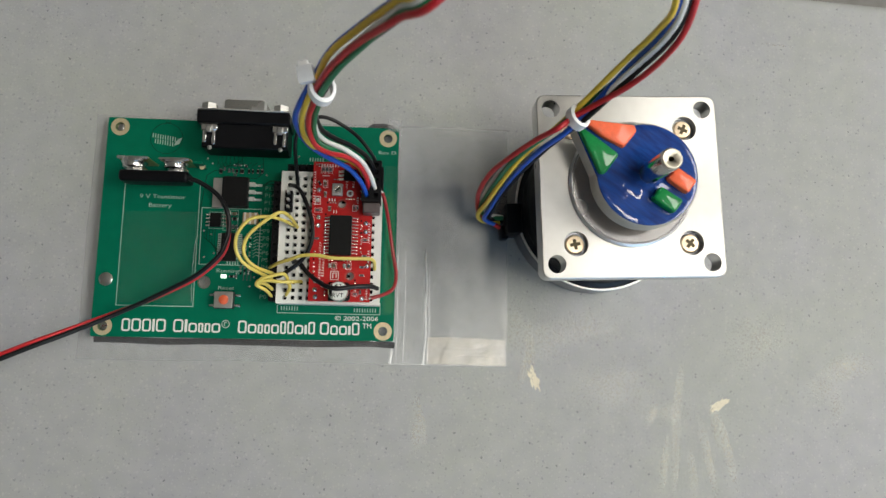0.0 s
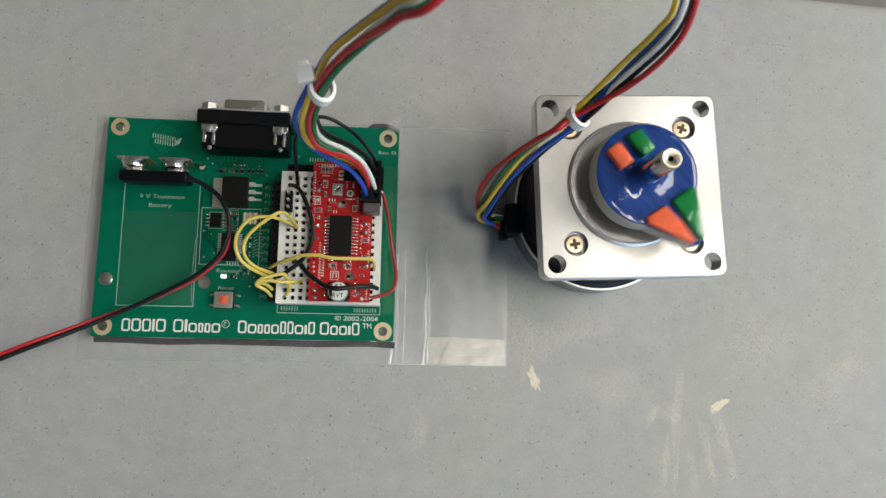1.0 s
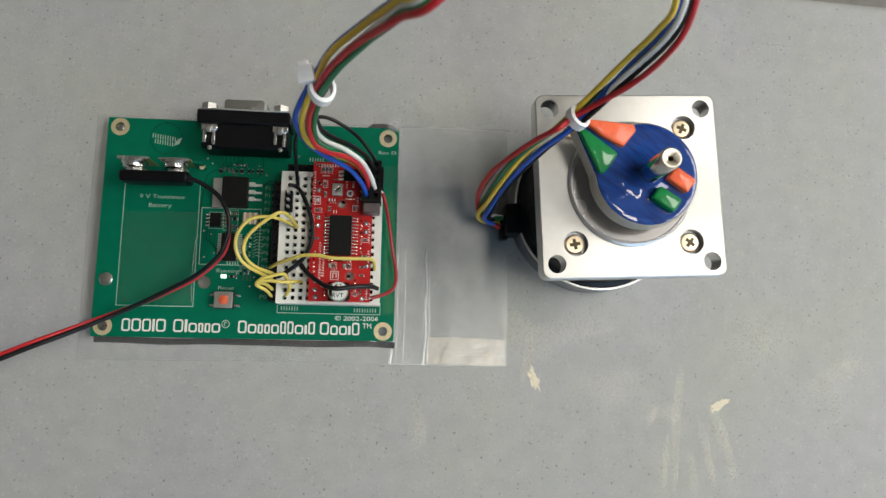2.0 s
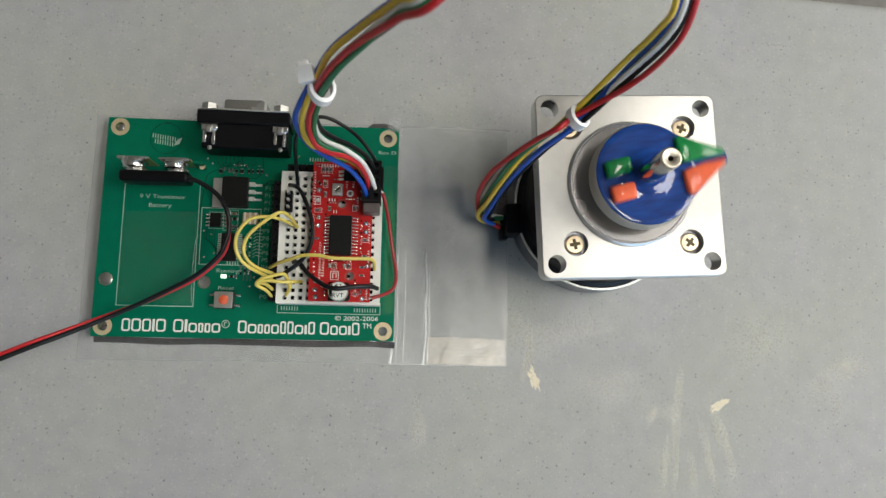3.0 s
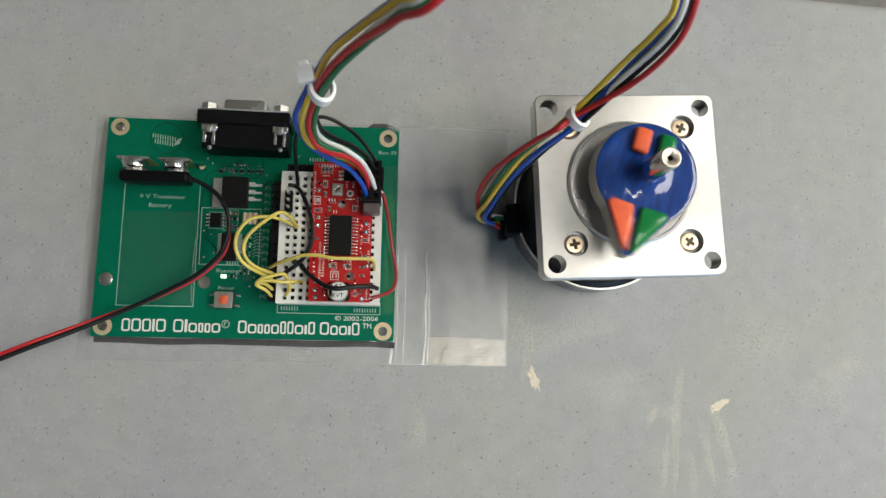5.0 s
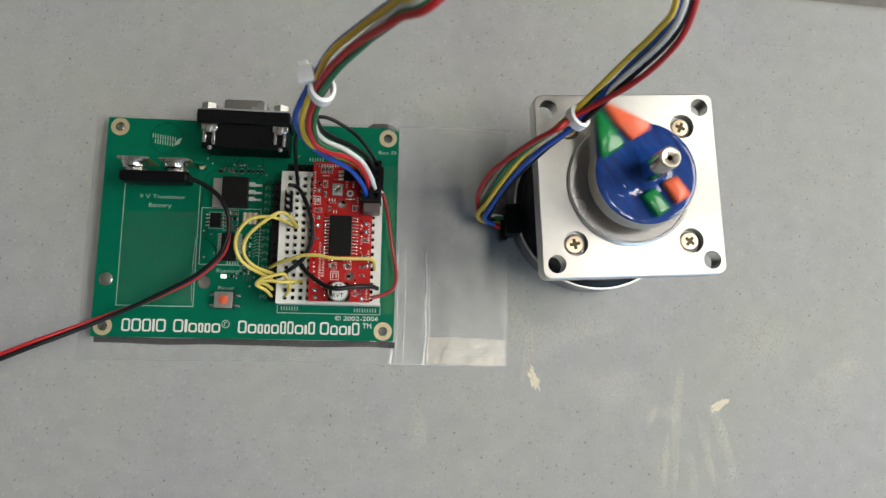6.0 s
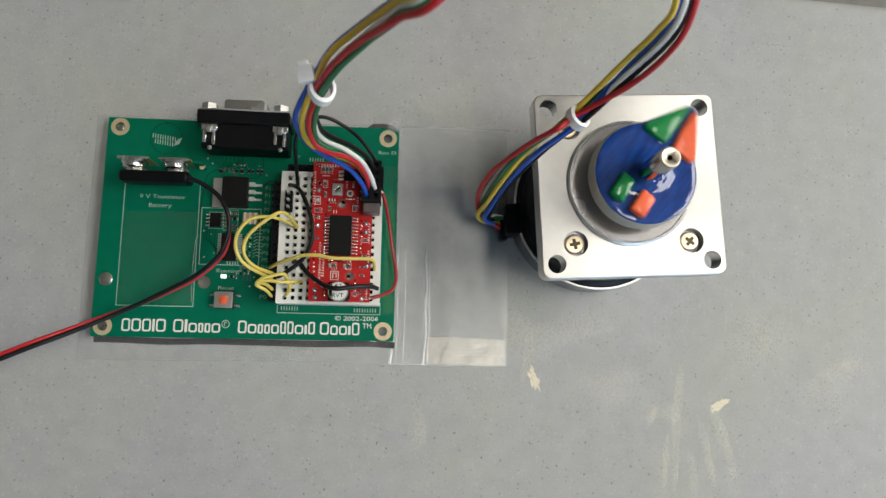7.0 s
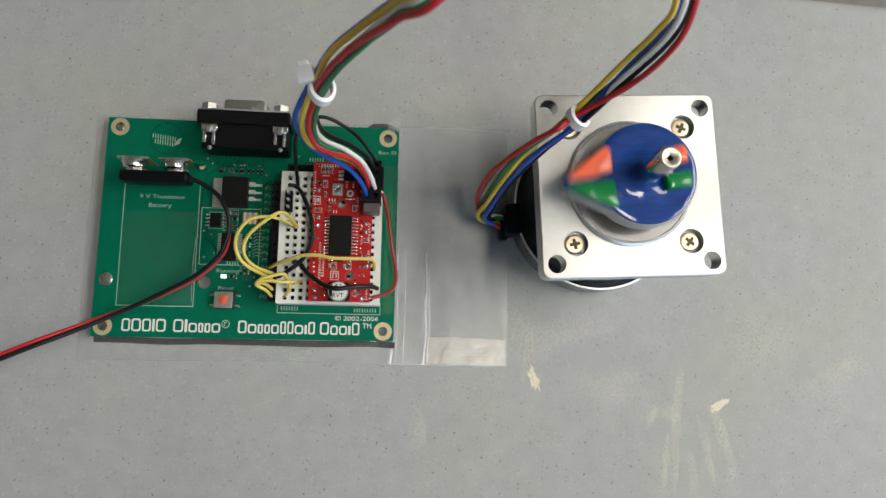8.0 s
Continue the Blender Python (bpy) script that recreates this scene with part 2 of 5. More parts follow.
def brush_strokes(mt, deep, pale):
    """Streaks of a brush in thick paint: colour and relief drawn out in one direction."""
    nt = mt.node_tree
    b = nt.nodes["Principled BSDF"]
    tc, mp = nt.nodes.new("ShaderNodeTexCoord"), nt.nodes.new("ShaderNodeMapping")
    mp.inputs["Scale"].default_value = (0.16, 1.0, 1.0)
    mp.inputs["Rotation"].default_value = (0, 0, 0.9)
    n = nt.nodes.new("ShaderNodeTexNoise")
    n.inputs["Scale"].default_value, n.inputs["Detail"].default_value = 750, 4
    ramp = nt.nodes.new("ShaderNodeMix")
    ramp.data_type = "RGBA"
    ramp.inputs["A"].default_value, ramp.inputs["B"].default_value = (*deep, 1), (*pale, 1)
    spread = nt.nodes.new("ShaderNodeMapRange")
    spread.inputs["From Min"].default_value, spread.inputs["From Max"].default_value = 0.32, 0.70
    bp = nt.nodes.new("ShaderNodeBump")
    bp.inputs["Distance"].default_value = 0.000025
    nt.links.new(tc.outputs["Object"], mp.inputs["Vector"])
    nt.links.new(mp.outputs["Vector"], n.inputs["Vector"])
    nt.links.new(n.outputs["Fac"], spread.inputs["Value"])
    nt.links.new(spread.outputs["Result"], ramp.inputs["Factor"])
    nt.links.new(ramp.outputs["Result"], b.inputs["Base Color"])
    nt.links.new(n.outputs["Fac"], bp.inputs["Height"])
    old = b.inputs["Normal"].links[0].from_socket
    nt.links.new(old, bp.inputs["Normal"])
    nt.links.new(bp.outputs["Normal"], b.inputs["Normal"])
    nt.links.new(bp.outputs["Normal"], b.inputs["Coat Normal"])


brush_strokes(BLUE, (0.002, 0.024, 0.165), (0.004, 0.060, 0.305))
CREAM = shader("cream_wood_edge", (0.47, 0.445, 0.39), 0.5, vary=0.12, scale=250, bump=0.08, bump_scale=500)
GREEN = shader("glossy_green_paint", (0.003, 0.22, 0.050), 0.45, vary=0.25, scale=350, bump=0.2, bump_scale=260, bump_detail=0.5, coat=0.6, spec=0.15)
ORANGE = shader("orange_paint", (0.90, 0.150, 0.060), 0.5, vary=0.12, scale=400, bump=0.2, bump_scale=300, bump_detail=1, coat=0.35, spec=0.2)
W_RED = shader("red_insulation", (0.46, 0.016, 0.022), 0.38, vary=0.1)
W_DARKRED = shader("dark_red_insulation", (0.27, 0.012, 0.014), 0.4, vary=0.1)
W_BLACK = shader("black_insulation", (0.008, 0.008, 0.009), 0.36, vary=0.2, spec=0.3)
W_BLUE = shader("blue_insulation", (0.010, 0.080, 0.46), 0.38, vary=0.1)
W_YELLOW = shader("yellow_insulation", (0.76, 0.53, 0.05), 0.40, vary=0.1)
W_PALEY = shader("pale_yellow_insulation", (0.68, 0.55, 0.12), 0.40, vary=0.1)
W_GREEN = shader("green_insulation", (0.010, 0.16, 0.065), 0.38, vary=0.1)
W_WHITE = shader("white_insulation", (0.74, 0.74, 0.72), 0.42, vary=0.05)
NYLON = shader("translucent_white_nylon", (0.88, 0.88, 0.88), 0.38, vary=0.05)
NYLON.node_tree.nodes["Principled BSDF"].inputs["Subsurface Weight"].default_value = 0.3
NYLON.node_tree.nodes["Principled BSDF"].inputs["Subsurface Radius"].default_value = (0.002, 0.002, 0.002)

# ---------------------------------------------------------------- mesh tools


class Solid:
    """Collects faces, each with a material, for one mesh object. Millimetres."""

    def __init__(self):
        self.v, self.f, self.m, self.s, self.mats = [], [], [], [], []

    def slot(self, mat):
        if mat not in self.mats:
            self.mats.append(mat)
        return self.mats.index(mat)

    def add(self, verts, faces, mat, smooth=False):
        base, k = len(self.v), self.slot(mat)
        self.v += [tuple(p) for p in verts]
        for f in faces:
            self.f.append([base + i for i in f])
            self.m.append(k)
            self.s.append(smooth)
        return self

    def box(self, x0, x1, y0, y1, z0, z1, mat, bevel=0.0, rot=0.0, seg=1):
        cx, cy, cz = (x0 + x1) / 2, (y0 + y1) / 2, (z0 + z1) / 2
        bm = bmesh.new()
        bmesh.ops.create_cube(bm, size=1, matrix=Matrix.Diagonal((x1 - x0, y1 - y0, z1 - z0, 1)))
        if bevel:
            bmesh.ops.bevel(bm, geom=bm.edges[:], offset=bevel, segments=seg, profile=0.6, affect="EDGES")
        m = Matrix.Translation((cx, cy, cz)) @ Matrix.Rotation(radians(rot), 4, "Z")
        bm.verts.index_update()
        self.add([m @ v.co for v in bm.verts], [[v.index for v in f.verts] for f in bm.faces], mat, seg > 1)
        bm.free()
        return self

    def lathe(self, x, y, profile, mat, n=32, smooth=True, cap_low=True, cap_top=True, mats=None):
        """profile: (radius, z) rows; mats may name a material for each ring between rows."""
        vs, ring = [], []
        for r, z in profile:
            vs += [(x + r * math.cos(2 * math.pi * i / n), y + r * math.sin(2 * math.pi * i / n), z) for i in range(n)]
        for k in range(len(profile) - 1):
            # each band has its own vertices, so edges between bands stay crisp
            a = vs[k * n:(k + 1) * n] + vs[(k + 1) * n:(k + 2) * n]
            self.add(a, [(i, (i + 1) % n, n + (i + 1) % n, n + i) for i in range(n)], mats[k] if mats else mat, smooth)
        if cap_low and profile[0][0] > 0:
            self.add(vs[:n], [tuple(reversed(range(n)))], mats[0] if mats else mat)
        if cap_top and profile[-1][0] > 0:
            self.add(vs[-n:], [tuple(range(n))], mats[-1] if mats else mat)
        return self

    def prism(self, outline, z0, z1, mat, side=None, shrink=0.0):
        """An upright prism on an outline (counter-clockwise), its top edge chamfered by shrink."""
        n = len(outline)
        c = Vector((sum(p[0] for p in outline) / n, sum(p[1] for p in outline) / n))
        side = side or mat
        low = [(p[0], p[1], z0) for p in outline]
        mid = [(p[0], p[1], z1 - shrink) for p in outline]
        top = []
        for p in outline:
            d = Vector(p[:2]) - c
            q = c + d * max(0.0, 1 - shrink / max(d.length, 1e-6))
            top.append((q.x, q.y, z1))
        quad = [(i, (i + 1) % n, n + (i + 1) % n, n + i) for i in range(n)]
        self.add(low + mid, quad, side)
        if shrink:
            self.add(mid + top, quad, mat)
        self.add(top, [tuple(range(n))], mat)
        self.add(low, [tuple(reversed(range(n)))], side)
        return self

    def tube(self, points, radius, mat, n=10, steps=8, cap=True):
        """A round wire through points (a smooth spline)."""
        pts = spline(points, steps)
        t0 = (pts[1] - pts[0]).normalized()
        u = t0.orthogonal().normalized()
        vs = []
        for i, p in enumerate(pts):
            t = (pts[min(i + 1, len(pts) - 1)] - pts[max(i - 1, 0)]).normalized()
            u = (u - t * u.dot(t)).normalized()
            w = t.cross(u)
            vs += [p + radius * (math.cos(2 * math.pi * k / n) * u + math.sin(2 * math.pi * k / n) * w) for k in range(n)]
        fs = [(i * n + k, i * n + (k + 1) % n, (i + 1) * n + (k + 1) % n, (i + 1) * n + k) for i in range(len(pts) - 1) for k in range(n)]
        self.add(vs, fs, mat, True)
        if cap:
            self.add(vs[:n], [tuple(reversed(range(n)))], mat)
            self.add(vs[-n:], [tuple(range(n))], mat)
        return self

    def line(self, points, width, z, mat, height=0.06):
        """A flat printed or etched line along points in one plane."""
        for (ax, ay), (bx, by) in zip(points, points[1:]):
            d = Vector((bx - ax, by - ay))
            if d.length < 1e-6:
                continue
            k = Vector((-d.y, d.x)).normalized() * width / 2
            e = d.normalized() * width / 2
            q = [(ax - e.x + k.x, ay - e.y + k.y), (ax - e.x - k.x, ay - e.y - k.y), (bx + e.x - k.x, by + e.y - k.y), (bx + e.x + k.x, by + e.y + k.y)]
            self.prism(q, z - 0.02, z + height, mat)
        return self

    def mesh(self, name):
        me = bpy.data.meshes.new(name)
        me.from_pydata([(a * MM, b * MM, c * MM) for a, b, c in self.v], [], self.f)
        for mat in self.mats:
            me.materials.append(mat)
        me.polygons.foreach_set("material_index", self.m)
        me.polygons.foreach_set("use_smooth", self.s)
        bm = bmesh.new()
        bm.from_mesh(me)
        bmesh.ops.remove_doubles(bm, verts=bm.verts[:], dist=1e-6)
        bm.to_mesh(me)
        bm.free()
        me.set_sharp_from_angle(angle=radians(38))
        me.update()
        return me


def spline(points, steps=8):
    """Points of a centripetal-looking Catmull-Rom curve."""
    p = [Vector(q) for q in points]
    p = [p[0] * 2 - p[1]] + p + [p[-1] * 2 - p[-2]]
    out = []
    for i in range(1, len(p) - 2):
        a, b, c, d = p[i - 1:i + 3]
        for k in range(steps):
            t = k / steps
            out.append(0.5 * (2 * b + (c - a) * t + (2 * a - 5 * b + 4 * c - d) * t * t + (3 * b - a - 3 * c + d) * t ** 3))
    return out + [p[-2]]


def thing(name, label, category, group="", at=None, kind=""):
    ob = new(name)
    ob.empty_display_size = 0.01
    if at is not None:
        ob.matrix_basis = at
    return tagged(ob, label, category, group, kind)


def part(name, solid, parent=None, label="", at=None):
    ob = new(name, solid.mesh(name))
    if parent is not None:
        ob.parent = parent
    if at is not None:
        ob.matrix_basis = at
    return tagged(ob, label)


def again(ob, parent, m):
    """Another object on the same mesh."""
    o = new(ob.name.split(".")[0], ob.data)
    o.parent = parent
    o.matrix_basis = m
    if "label" in ob:
        o["label"] = ob["label"]
    return o


def lettering(text, x, y, z, width, height, mat, parent, rot=0.0, name="printed_text", label="", align="LEFT"):
    """Printed words, scaled to the given width and capital height, with a thin body of ink."""
    cu = bpy.data.curves.new("letters", "FONT")
    cu.body, cu.extrude, cu.resolution_u = text, 0.01, 3
    tmp = new("letters", cu)
    me = bpy.data.meshes.new_from_object(tmp.evaluated_get(bpy.context.evaluated_depsgraph_get()))
    bpy.data.objects.remove(tmp)
    co = np.empty(len(me.vertices) * 3)
    me.vertices.foreach_get("co", co)
    co = co.reshape(-1, 3)
    lo, hi = co.min(0), co.max(0)
    sx = width * MM / (hi[0] - lo[0])
    sy = height * MM / 0.70
    co[:, 0] = (co[:, 0] - lo[0]) * sx
    co[:, 1] *= sy
    co[:, 2] = (co[:, 2] - lo[2]) / (hi[2] - lo[2]) * 0.06 * MM
    me.vertices.foreach_set("co", co.ravel())
    me.materials.clear()
    me.materials.append(mat)
    me.update()
    ob = new(name, me)
    ob.parent = parent
    ob.matrix_basis = pose(x * MM, y * MM, z * MM, 0, 0, rot)
    return tagged(ob, label)


def circle(x, y, r, n=24, start=0.0):
    return [(x + r * math.cos(2 * math.pi * i / n + start), y + r * math.sin(2 * math.pi * i / n + start)) for i in range(n)]


def rounded(x0, x1, y0, y1, r, n=5):
    """A rounded rectangle's outline, counter-clockwise."""
    out = []
    for cx, cy, a in ((x1 - r, y1 - r, 0), (x0 + r, y1 - r, 90), (x0 + r, y0 + r, 180), (x1 - r, y0 + r, 270)):
        out += [(cx + r * math.cos(radians(a + 90 * k / n)), cy + r * math.sin(radians(a + 90 * k / n))) for k in range(n + 1)]
    return out


def slab(outline, holes, z0, z1, top, side, hole_side=None):
    """A plate of any outline with round or square holes through it."""
    bm = bmesh.new()
    loops = [outline] + holes
    edges, rings = [], []
    for lp in loops:
        vs = [bm.verts.new((p[0], p[1], 0)) for p in lp]
        edges += [bm.edges.new((vs[i], vs[(i + 1) % len(vs)])) for i in range(len(vs))]
    bmesh.ops.triangle_fill(bm, edges=edges, use_beauty=True)
    bm.verts.index_update()
    s = Solid()
    flat = [(v.co.x, v.co.y) for v in bm.verts]
    tris = []
    for f in bm.faces:
        ids = [v.index for v in f.verts]
        a, b, c = (Vector(flat[i]) for i in ids)
        if (b - a).cross(c - a) < 0:
            ids.reverse()
        tris.append(ids)
    bm.free()
    s.add([(x, y, z1) for x, y in flat], tris, top)
    s.add([(x, y, z0) for x, y in flat], [t[::-1] for t in tris], side)
    for k, lp in enumerate(loops):
        n = len(lp)
        quads = [(i, (i + 1) % n, n + (i + 1) % n, n + i) for i in range(n)]
        if k:
            quads = [q[::-1] for q in quads]
        s.add([(x, y, z0) for x, y in lp] + [(x, y, z1) for x, y in lp], quads, (hole_side or side) if k else side, k > 0)
    return s


# ---------------------------------------------------------------- the room and the table


def room():
    floor_z, top_z = -735, 1900
    x0, x1, y0, y1, w = -2400, 2600, -1800, 2600, 120
    def wall(name, *b):
        tagged(part(name, Solid().box(*b, PAINT_WALL)), "plain painted room wall", "wall", kind="structure")
    wall("wall_north", x0 - w, x1 + w, y1, y1 + w, floor_z, top_z)
    wall("wall_west", x0 - w, x0, y0, y1, floor_z, top_z)
    wall("wall_east", x1, x1 + w, y0, y1, floor_z, top_z)
    s = slab([(x0 - w, floor_z), (x1 + w, floor_z), (x1 + w, top_z), (x0 - w, top_z)], [[(450, 200), (450, 1300), (1950, 1300), (1950, 200)]], 0, w, PAINT_WALL, PAINT_WALL)
    s.v = [(a, y0 - c, z) for a, z, c in s.v]
    tagged(part("wall_south", s), "plain painted room wall with a window opening", "wall", kind="structure")
    tagged(part("floor", Solid().box(x0 - w, x1 + w, y0 - w, y1 + w, floor_z - 100, floor_z, CARPET)), "dark grey carpeted floor", "floor", kind="structure")
    tagged(part("ceiling", Solid().box(x0 - w, x1 + w, y0 - w, y1 + w, top_z, top_z + 100, CEILING)), "plain cream painted ceiling", "ceiling", kind="structure")
    for lx, ly, lz, wide, deep, _, _ in LAMPS:
        top, hw, hd = lz * 1000, wide * 500, deep * 500
        lamp = thing("hanging_lamp", "white hanging lamp with a glowing diffuser", "lamp", "hanging lamps", at=pose(lx, ly, 0))
        part("housing", Solid().box(-hw - 20, hw + 20, -hd - 20, hd + 20, top + 40, top + 110, PAINT_WALL, 8), lamp)
        part("diffuser", Solid().box(-hw, hw, -hd, hd, top + 12, top + 40, TUBE_GLOW, 4), lamp, "glowing diffuser")
        for y in (-0.7 * hd, 0.7 * hd):
            part("hanging_rod", Solid().lathe(0, y, [(5, top + 110), (5, top_z)], PLATE_SIDE, 10), lamp)


def table():
    t = thing("folding_table", "grey speckled moulded plastic table with scuffed top", "table")
    turn = pose(0, 0, 0, 0, 0, -2.6)
    part("table_top", Solid().box(-620, 820, -640, 110.6, -38, 0, TABLE, 4, seg=3), t, at=turn)
    leg = part("leg", Solid().lathe(0, 0, [(14, -735), (14, -38)], PLATE_SIDE, 16), t, "grey steel tube leg", at=turn @ pose(-0.55, -0.57, 0))
    for x, y in ((0.75, -0.57), (-0.55, 0.05), (0.75, 0.05)):
        again(leg, t, turn @ pose(x, y, 0))
    rng, marks = random.Random(4), []

    def blot(name, cx, cy, rx, ry, rot, mat, ragged, label):
        c, s = math.cos(radians(rot)), math.sin(radians(rot))
        out = []
        for i in range(40):
            a = 2 * math.pi * i / 40
            k = 1 + ragged * (rng.random() - 0.5)
            u, w = rx * k * math.cos(a), ry * k * math.sin(a)
            out.append((cx + u * c - w * s, cy + u * s + w * c))
        # each mark lies a little over the one before
        o = part(name, Solid().add([(x, y, 0.03 + 0.006 * len(marks)) for x, y in out], [tuple(range(len(out)))], mat), t, label)
        marks.append(o)
        o.visible_shadow = False
    blot("glue_spot", 101.0, -50.2, 1.5, 4.2, 20, DRIED, 0.7, "dried pale glue spot")
    blot("glue_spot", 168.9, -58.9, 4.0, 1.5, 32, DRIED, 0.6, "dried pale glue spot")
    blot("scuff", 218.5, -44.6, 10.5, 5.0, 14, SCUFF, 0.15, "pale rubbed scuff")
    blot("scuff", 209.5, -51.8, 10.5, 6.4, 42, SCUFF_FAINT, 0.2, "faint pale scuff")
    blot("scuff", 214.0, -58.5, 8.0, 3.0, 70, SCUFF_FAINT, 0.2, "faint pale scuff")
    for x, y, l, r in ((152.5, -73.5, 14, 86), (148.2, -79.5, 9, 80), (164.3, -77.5, 13, 102), (171.5, -74.4, 13, 103), (154.0, -55, 10, 80), (158.5, -83, 7, 96), (167.5, -66, 8, 100),
                       (59, -70, 5, 100), (144, -62.5, 4, 60), (98, -46, 8, 70), (99.5, -40, 9, 96), (60.5, -64, 9, 104)):
        blot("scuff", x, y, l * 1.25, 1.7, r, SCUFF, 0.3, "pale streak of a scuff")
    for x, y, a, b, r in ((94, -31, 6, 15, 20), (121, -32, 17, 7, 12), (104, -36, 13, 10, 5), (130, -52, 18, 10, 10), (150, -62, 14, 5, 0), (185, -35, 16, 9, 30)):
        blot("scuff", x, y, a, b, r, SCUFF_FAINT, 0.5, "faint pale scuff")
    blot("scratch", 197, 80, 12, 0.5, -4, SCUFF_FAINT, 0.4, "pale scratch")


room()
table()

# ---------------------------------------------------------------- clear zip bag under the board


def plastic_bag():
    bag = thing("plastic_bag", "clear thin plastic zip bag lying flat under the circuit board", "bag")

    def sheet(x0, x1, y0, y1, z, wave, mat, nx=60, ny=40, seed=0.0):
        vs, fs = [], []
        for side in (0, 1):
            for j in range(ny + 1):
                for i in range(nx + 1):
                    x, y = x0 + (x1 - x0) * i / nx, y0 + (y1 - y0) * j / ny
                    n = noise.noise(Vector((x * 0.035 + seed, y * 0.035, seed))) + 0.5 * noise.noise(Vector((x * 0.11, y * 0.09 + seed, 3)))
                    edge = 0.5 * noise.noise(Vector((x * 0.05, y * 0.05, 9 + seed)))
                    vs.append((x + edge, y + edge, z + wave * (n + 0.9) + (0.05 if side else 0.0)))
        k = (nx + 1) * (ny + 1)
        for j in range(ny):
            for i in range(nx):
                a = j * (nx + 1) + i
                q = (a, a + 1, a + nx + 2, a + nx + 1)
                fs += [tuple(k + b for b in q), q[::-1]]
        s = Solid().add(vs, fs, mat, True)
        return s
    low = part("film", sheet(-56.5, 91.2, -45.9, 40.2, 0.12, 0.40, FILM, 110, 70, 1.7), bag)
    low.visible_shadow = False
    for x, r, far in ((50.3, 0.5, 39.5), (61.8, 0.45, -6.0)):
        top = spline([(x - 0.6, -45.7, 0.9), (x + 0.2, -36, 0.7), (x, -26, 0.5), (x + 0.2, -18, 0.35), (x - 0.1, 0.5 * far - 8, 0.3), (x - 0.3, far, 0.3)], 8)
        ridge = part("zip_ridge", Solid().tube([tuple(p) for p in top], r, FILM_RIDGE, 8, 3), bag, "moulded zip ridge")
        ridge.visible_shadow = False
    for pts in ([(51.6, -44.6, 0.8), (52.0, -30, 0.6), (51.5, -14, 0.5), (52.2, 4, 0.5)], [(54.2, -44.2, 0.5), (54.6, -22, 0.4), (54.0, -6, 0.4)], [(49.9, 5, 1.2), (50.6, 20, 0.9), (50.2, 34, 1.0)],
                [(62.9, -44.6, 0.5), (63.2, -28, 0.4), (62.8, -12, 0.35)], [(64, -39.5, 0.5), (76, -40.5, 0.6), (88, -39.0, 0.5)], [(70, -43.4, 0.4), (80, -42.6, 0.5), (91, -43.6, 0.4)],
                [(51, 40.2, 0.5), (70, 40.8, 0.4), (92, 40.4, 0.4)]):
        cr = part("crease", Solid().tube(pts, 0.2, FILM_RIDGE, 6, 6), bag, "sharp crease in the film")
        cr.visible_shadow = False
    hem = part("hem", Solid().tube([(51, -45.9, 0.4), (70, -46.2, 0.4), (91.2, -46.2, 0.4)], 0.25, FILM_RIDGE, 8, 6), bag)
    hem.visible_shadow = False
    fold = part("fold", sheet(-43.0, -18.2, -26.8, 5.0, 4.9, 0.3, FILM_TOP, 30, 40, 5.2), bag, "fold of film over the board")
    fold.visible_shadow = False
    # second line: a white glint on the near fold, made as a tube
    for pts in ([(-18.3, -26.0, 5.2), (-18.5, -16, 5.4), (-18.2, -6.0, 5.3), (-17.4, -3.4, 5.2)], [(37, -39.2, 2.4), (44, -39.6, 2.2), (50, -39.0, 2.5)], [(46.6, 41.2, 5.6), (49.0, 39.4, 6.4), (51.9, 38.2, 5.4)],
                [(46.9, 38.6, 5.6), (49.6, 39.0, 6.5), (52.2, 38.4, 5.0)], [(51.8, 38.0, 4.6), (51.6, 30, 4.8), (51.9, 18, 4.6)]):
        cr = part("crease", Solid().tube(pts, 0.10, FILM_EDGE, 6, 6), bag, "soft pale crease and glint line of the film")
        cr.visible_shadow = False
    # cream layer stands for warm light reflected in the film
    lip = part("lip", sheet(62.6, 90.8, -45.8, -36.6, 0.75, 0.35, LIP, 40, 14, 3.1), bag, "lip of the bag coloured cream for a warm reflection")
    lip.visible_shadow = False
    corner = part("fold", sheet(46.8, 51.6, 36.4, 41.0, 5.2, 1.3, FILM_EDGE, 14, 14, 8.1), bag, "crumpled corner of film")
    corner.visible_shadow = False
    # dark tint here stands for the shade under the board's edge
    near = part("fold", sheet(-50.9, 51.3, -40.4, -38.25, 1.0, 0.9, SHADE_FILM, 120, 6, 4.4), bag, "fold of film tinted dark for the shade along the board edge")
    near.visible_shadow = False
    # dark tint here stands for a reflection in the film
    far = part("fold", Solid().prism([(38.6, 38.3), (49.6, 38.3), (48.4, 40.2), (45.5, 40.7), (41.0, 40.4)], 0.9, 2.6, SHADE_FILM, shrink=0.5), bag, "fold of film tinted dark for a reflection behind the board")
    far.visible_shadow = False
    side = part("fold", sheet(46.3, 51.2, -29.0, 24.0, 5.0, 0.3, FILM_TOP, 10, 40, 2.6), bag, "fold of film over the board")
    side.visible_shadow = False


plastic_bag()

# ---------------------------------------------------------------- green circuit board
Z = 4.5          # top face of the green board


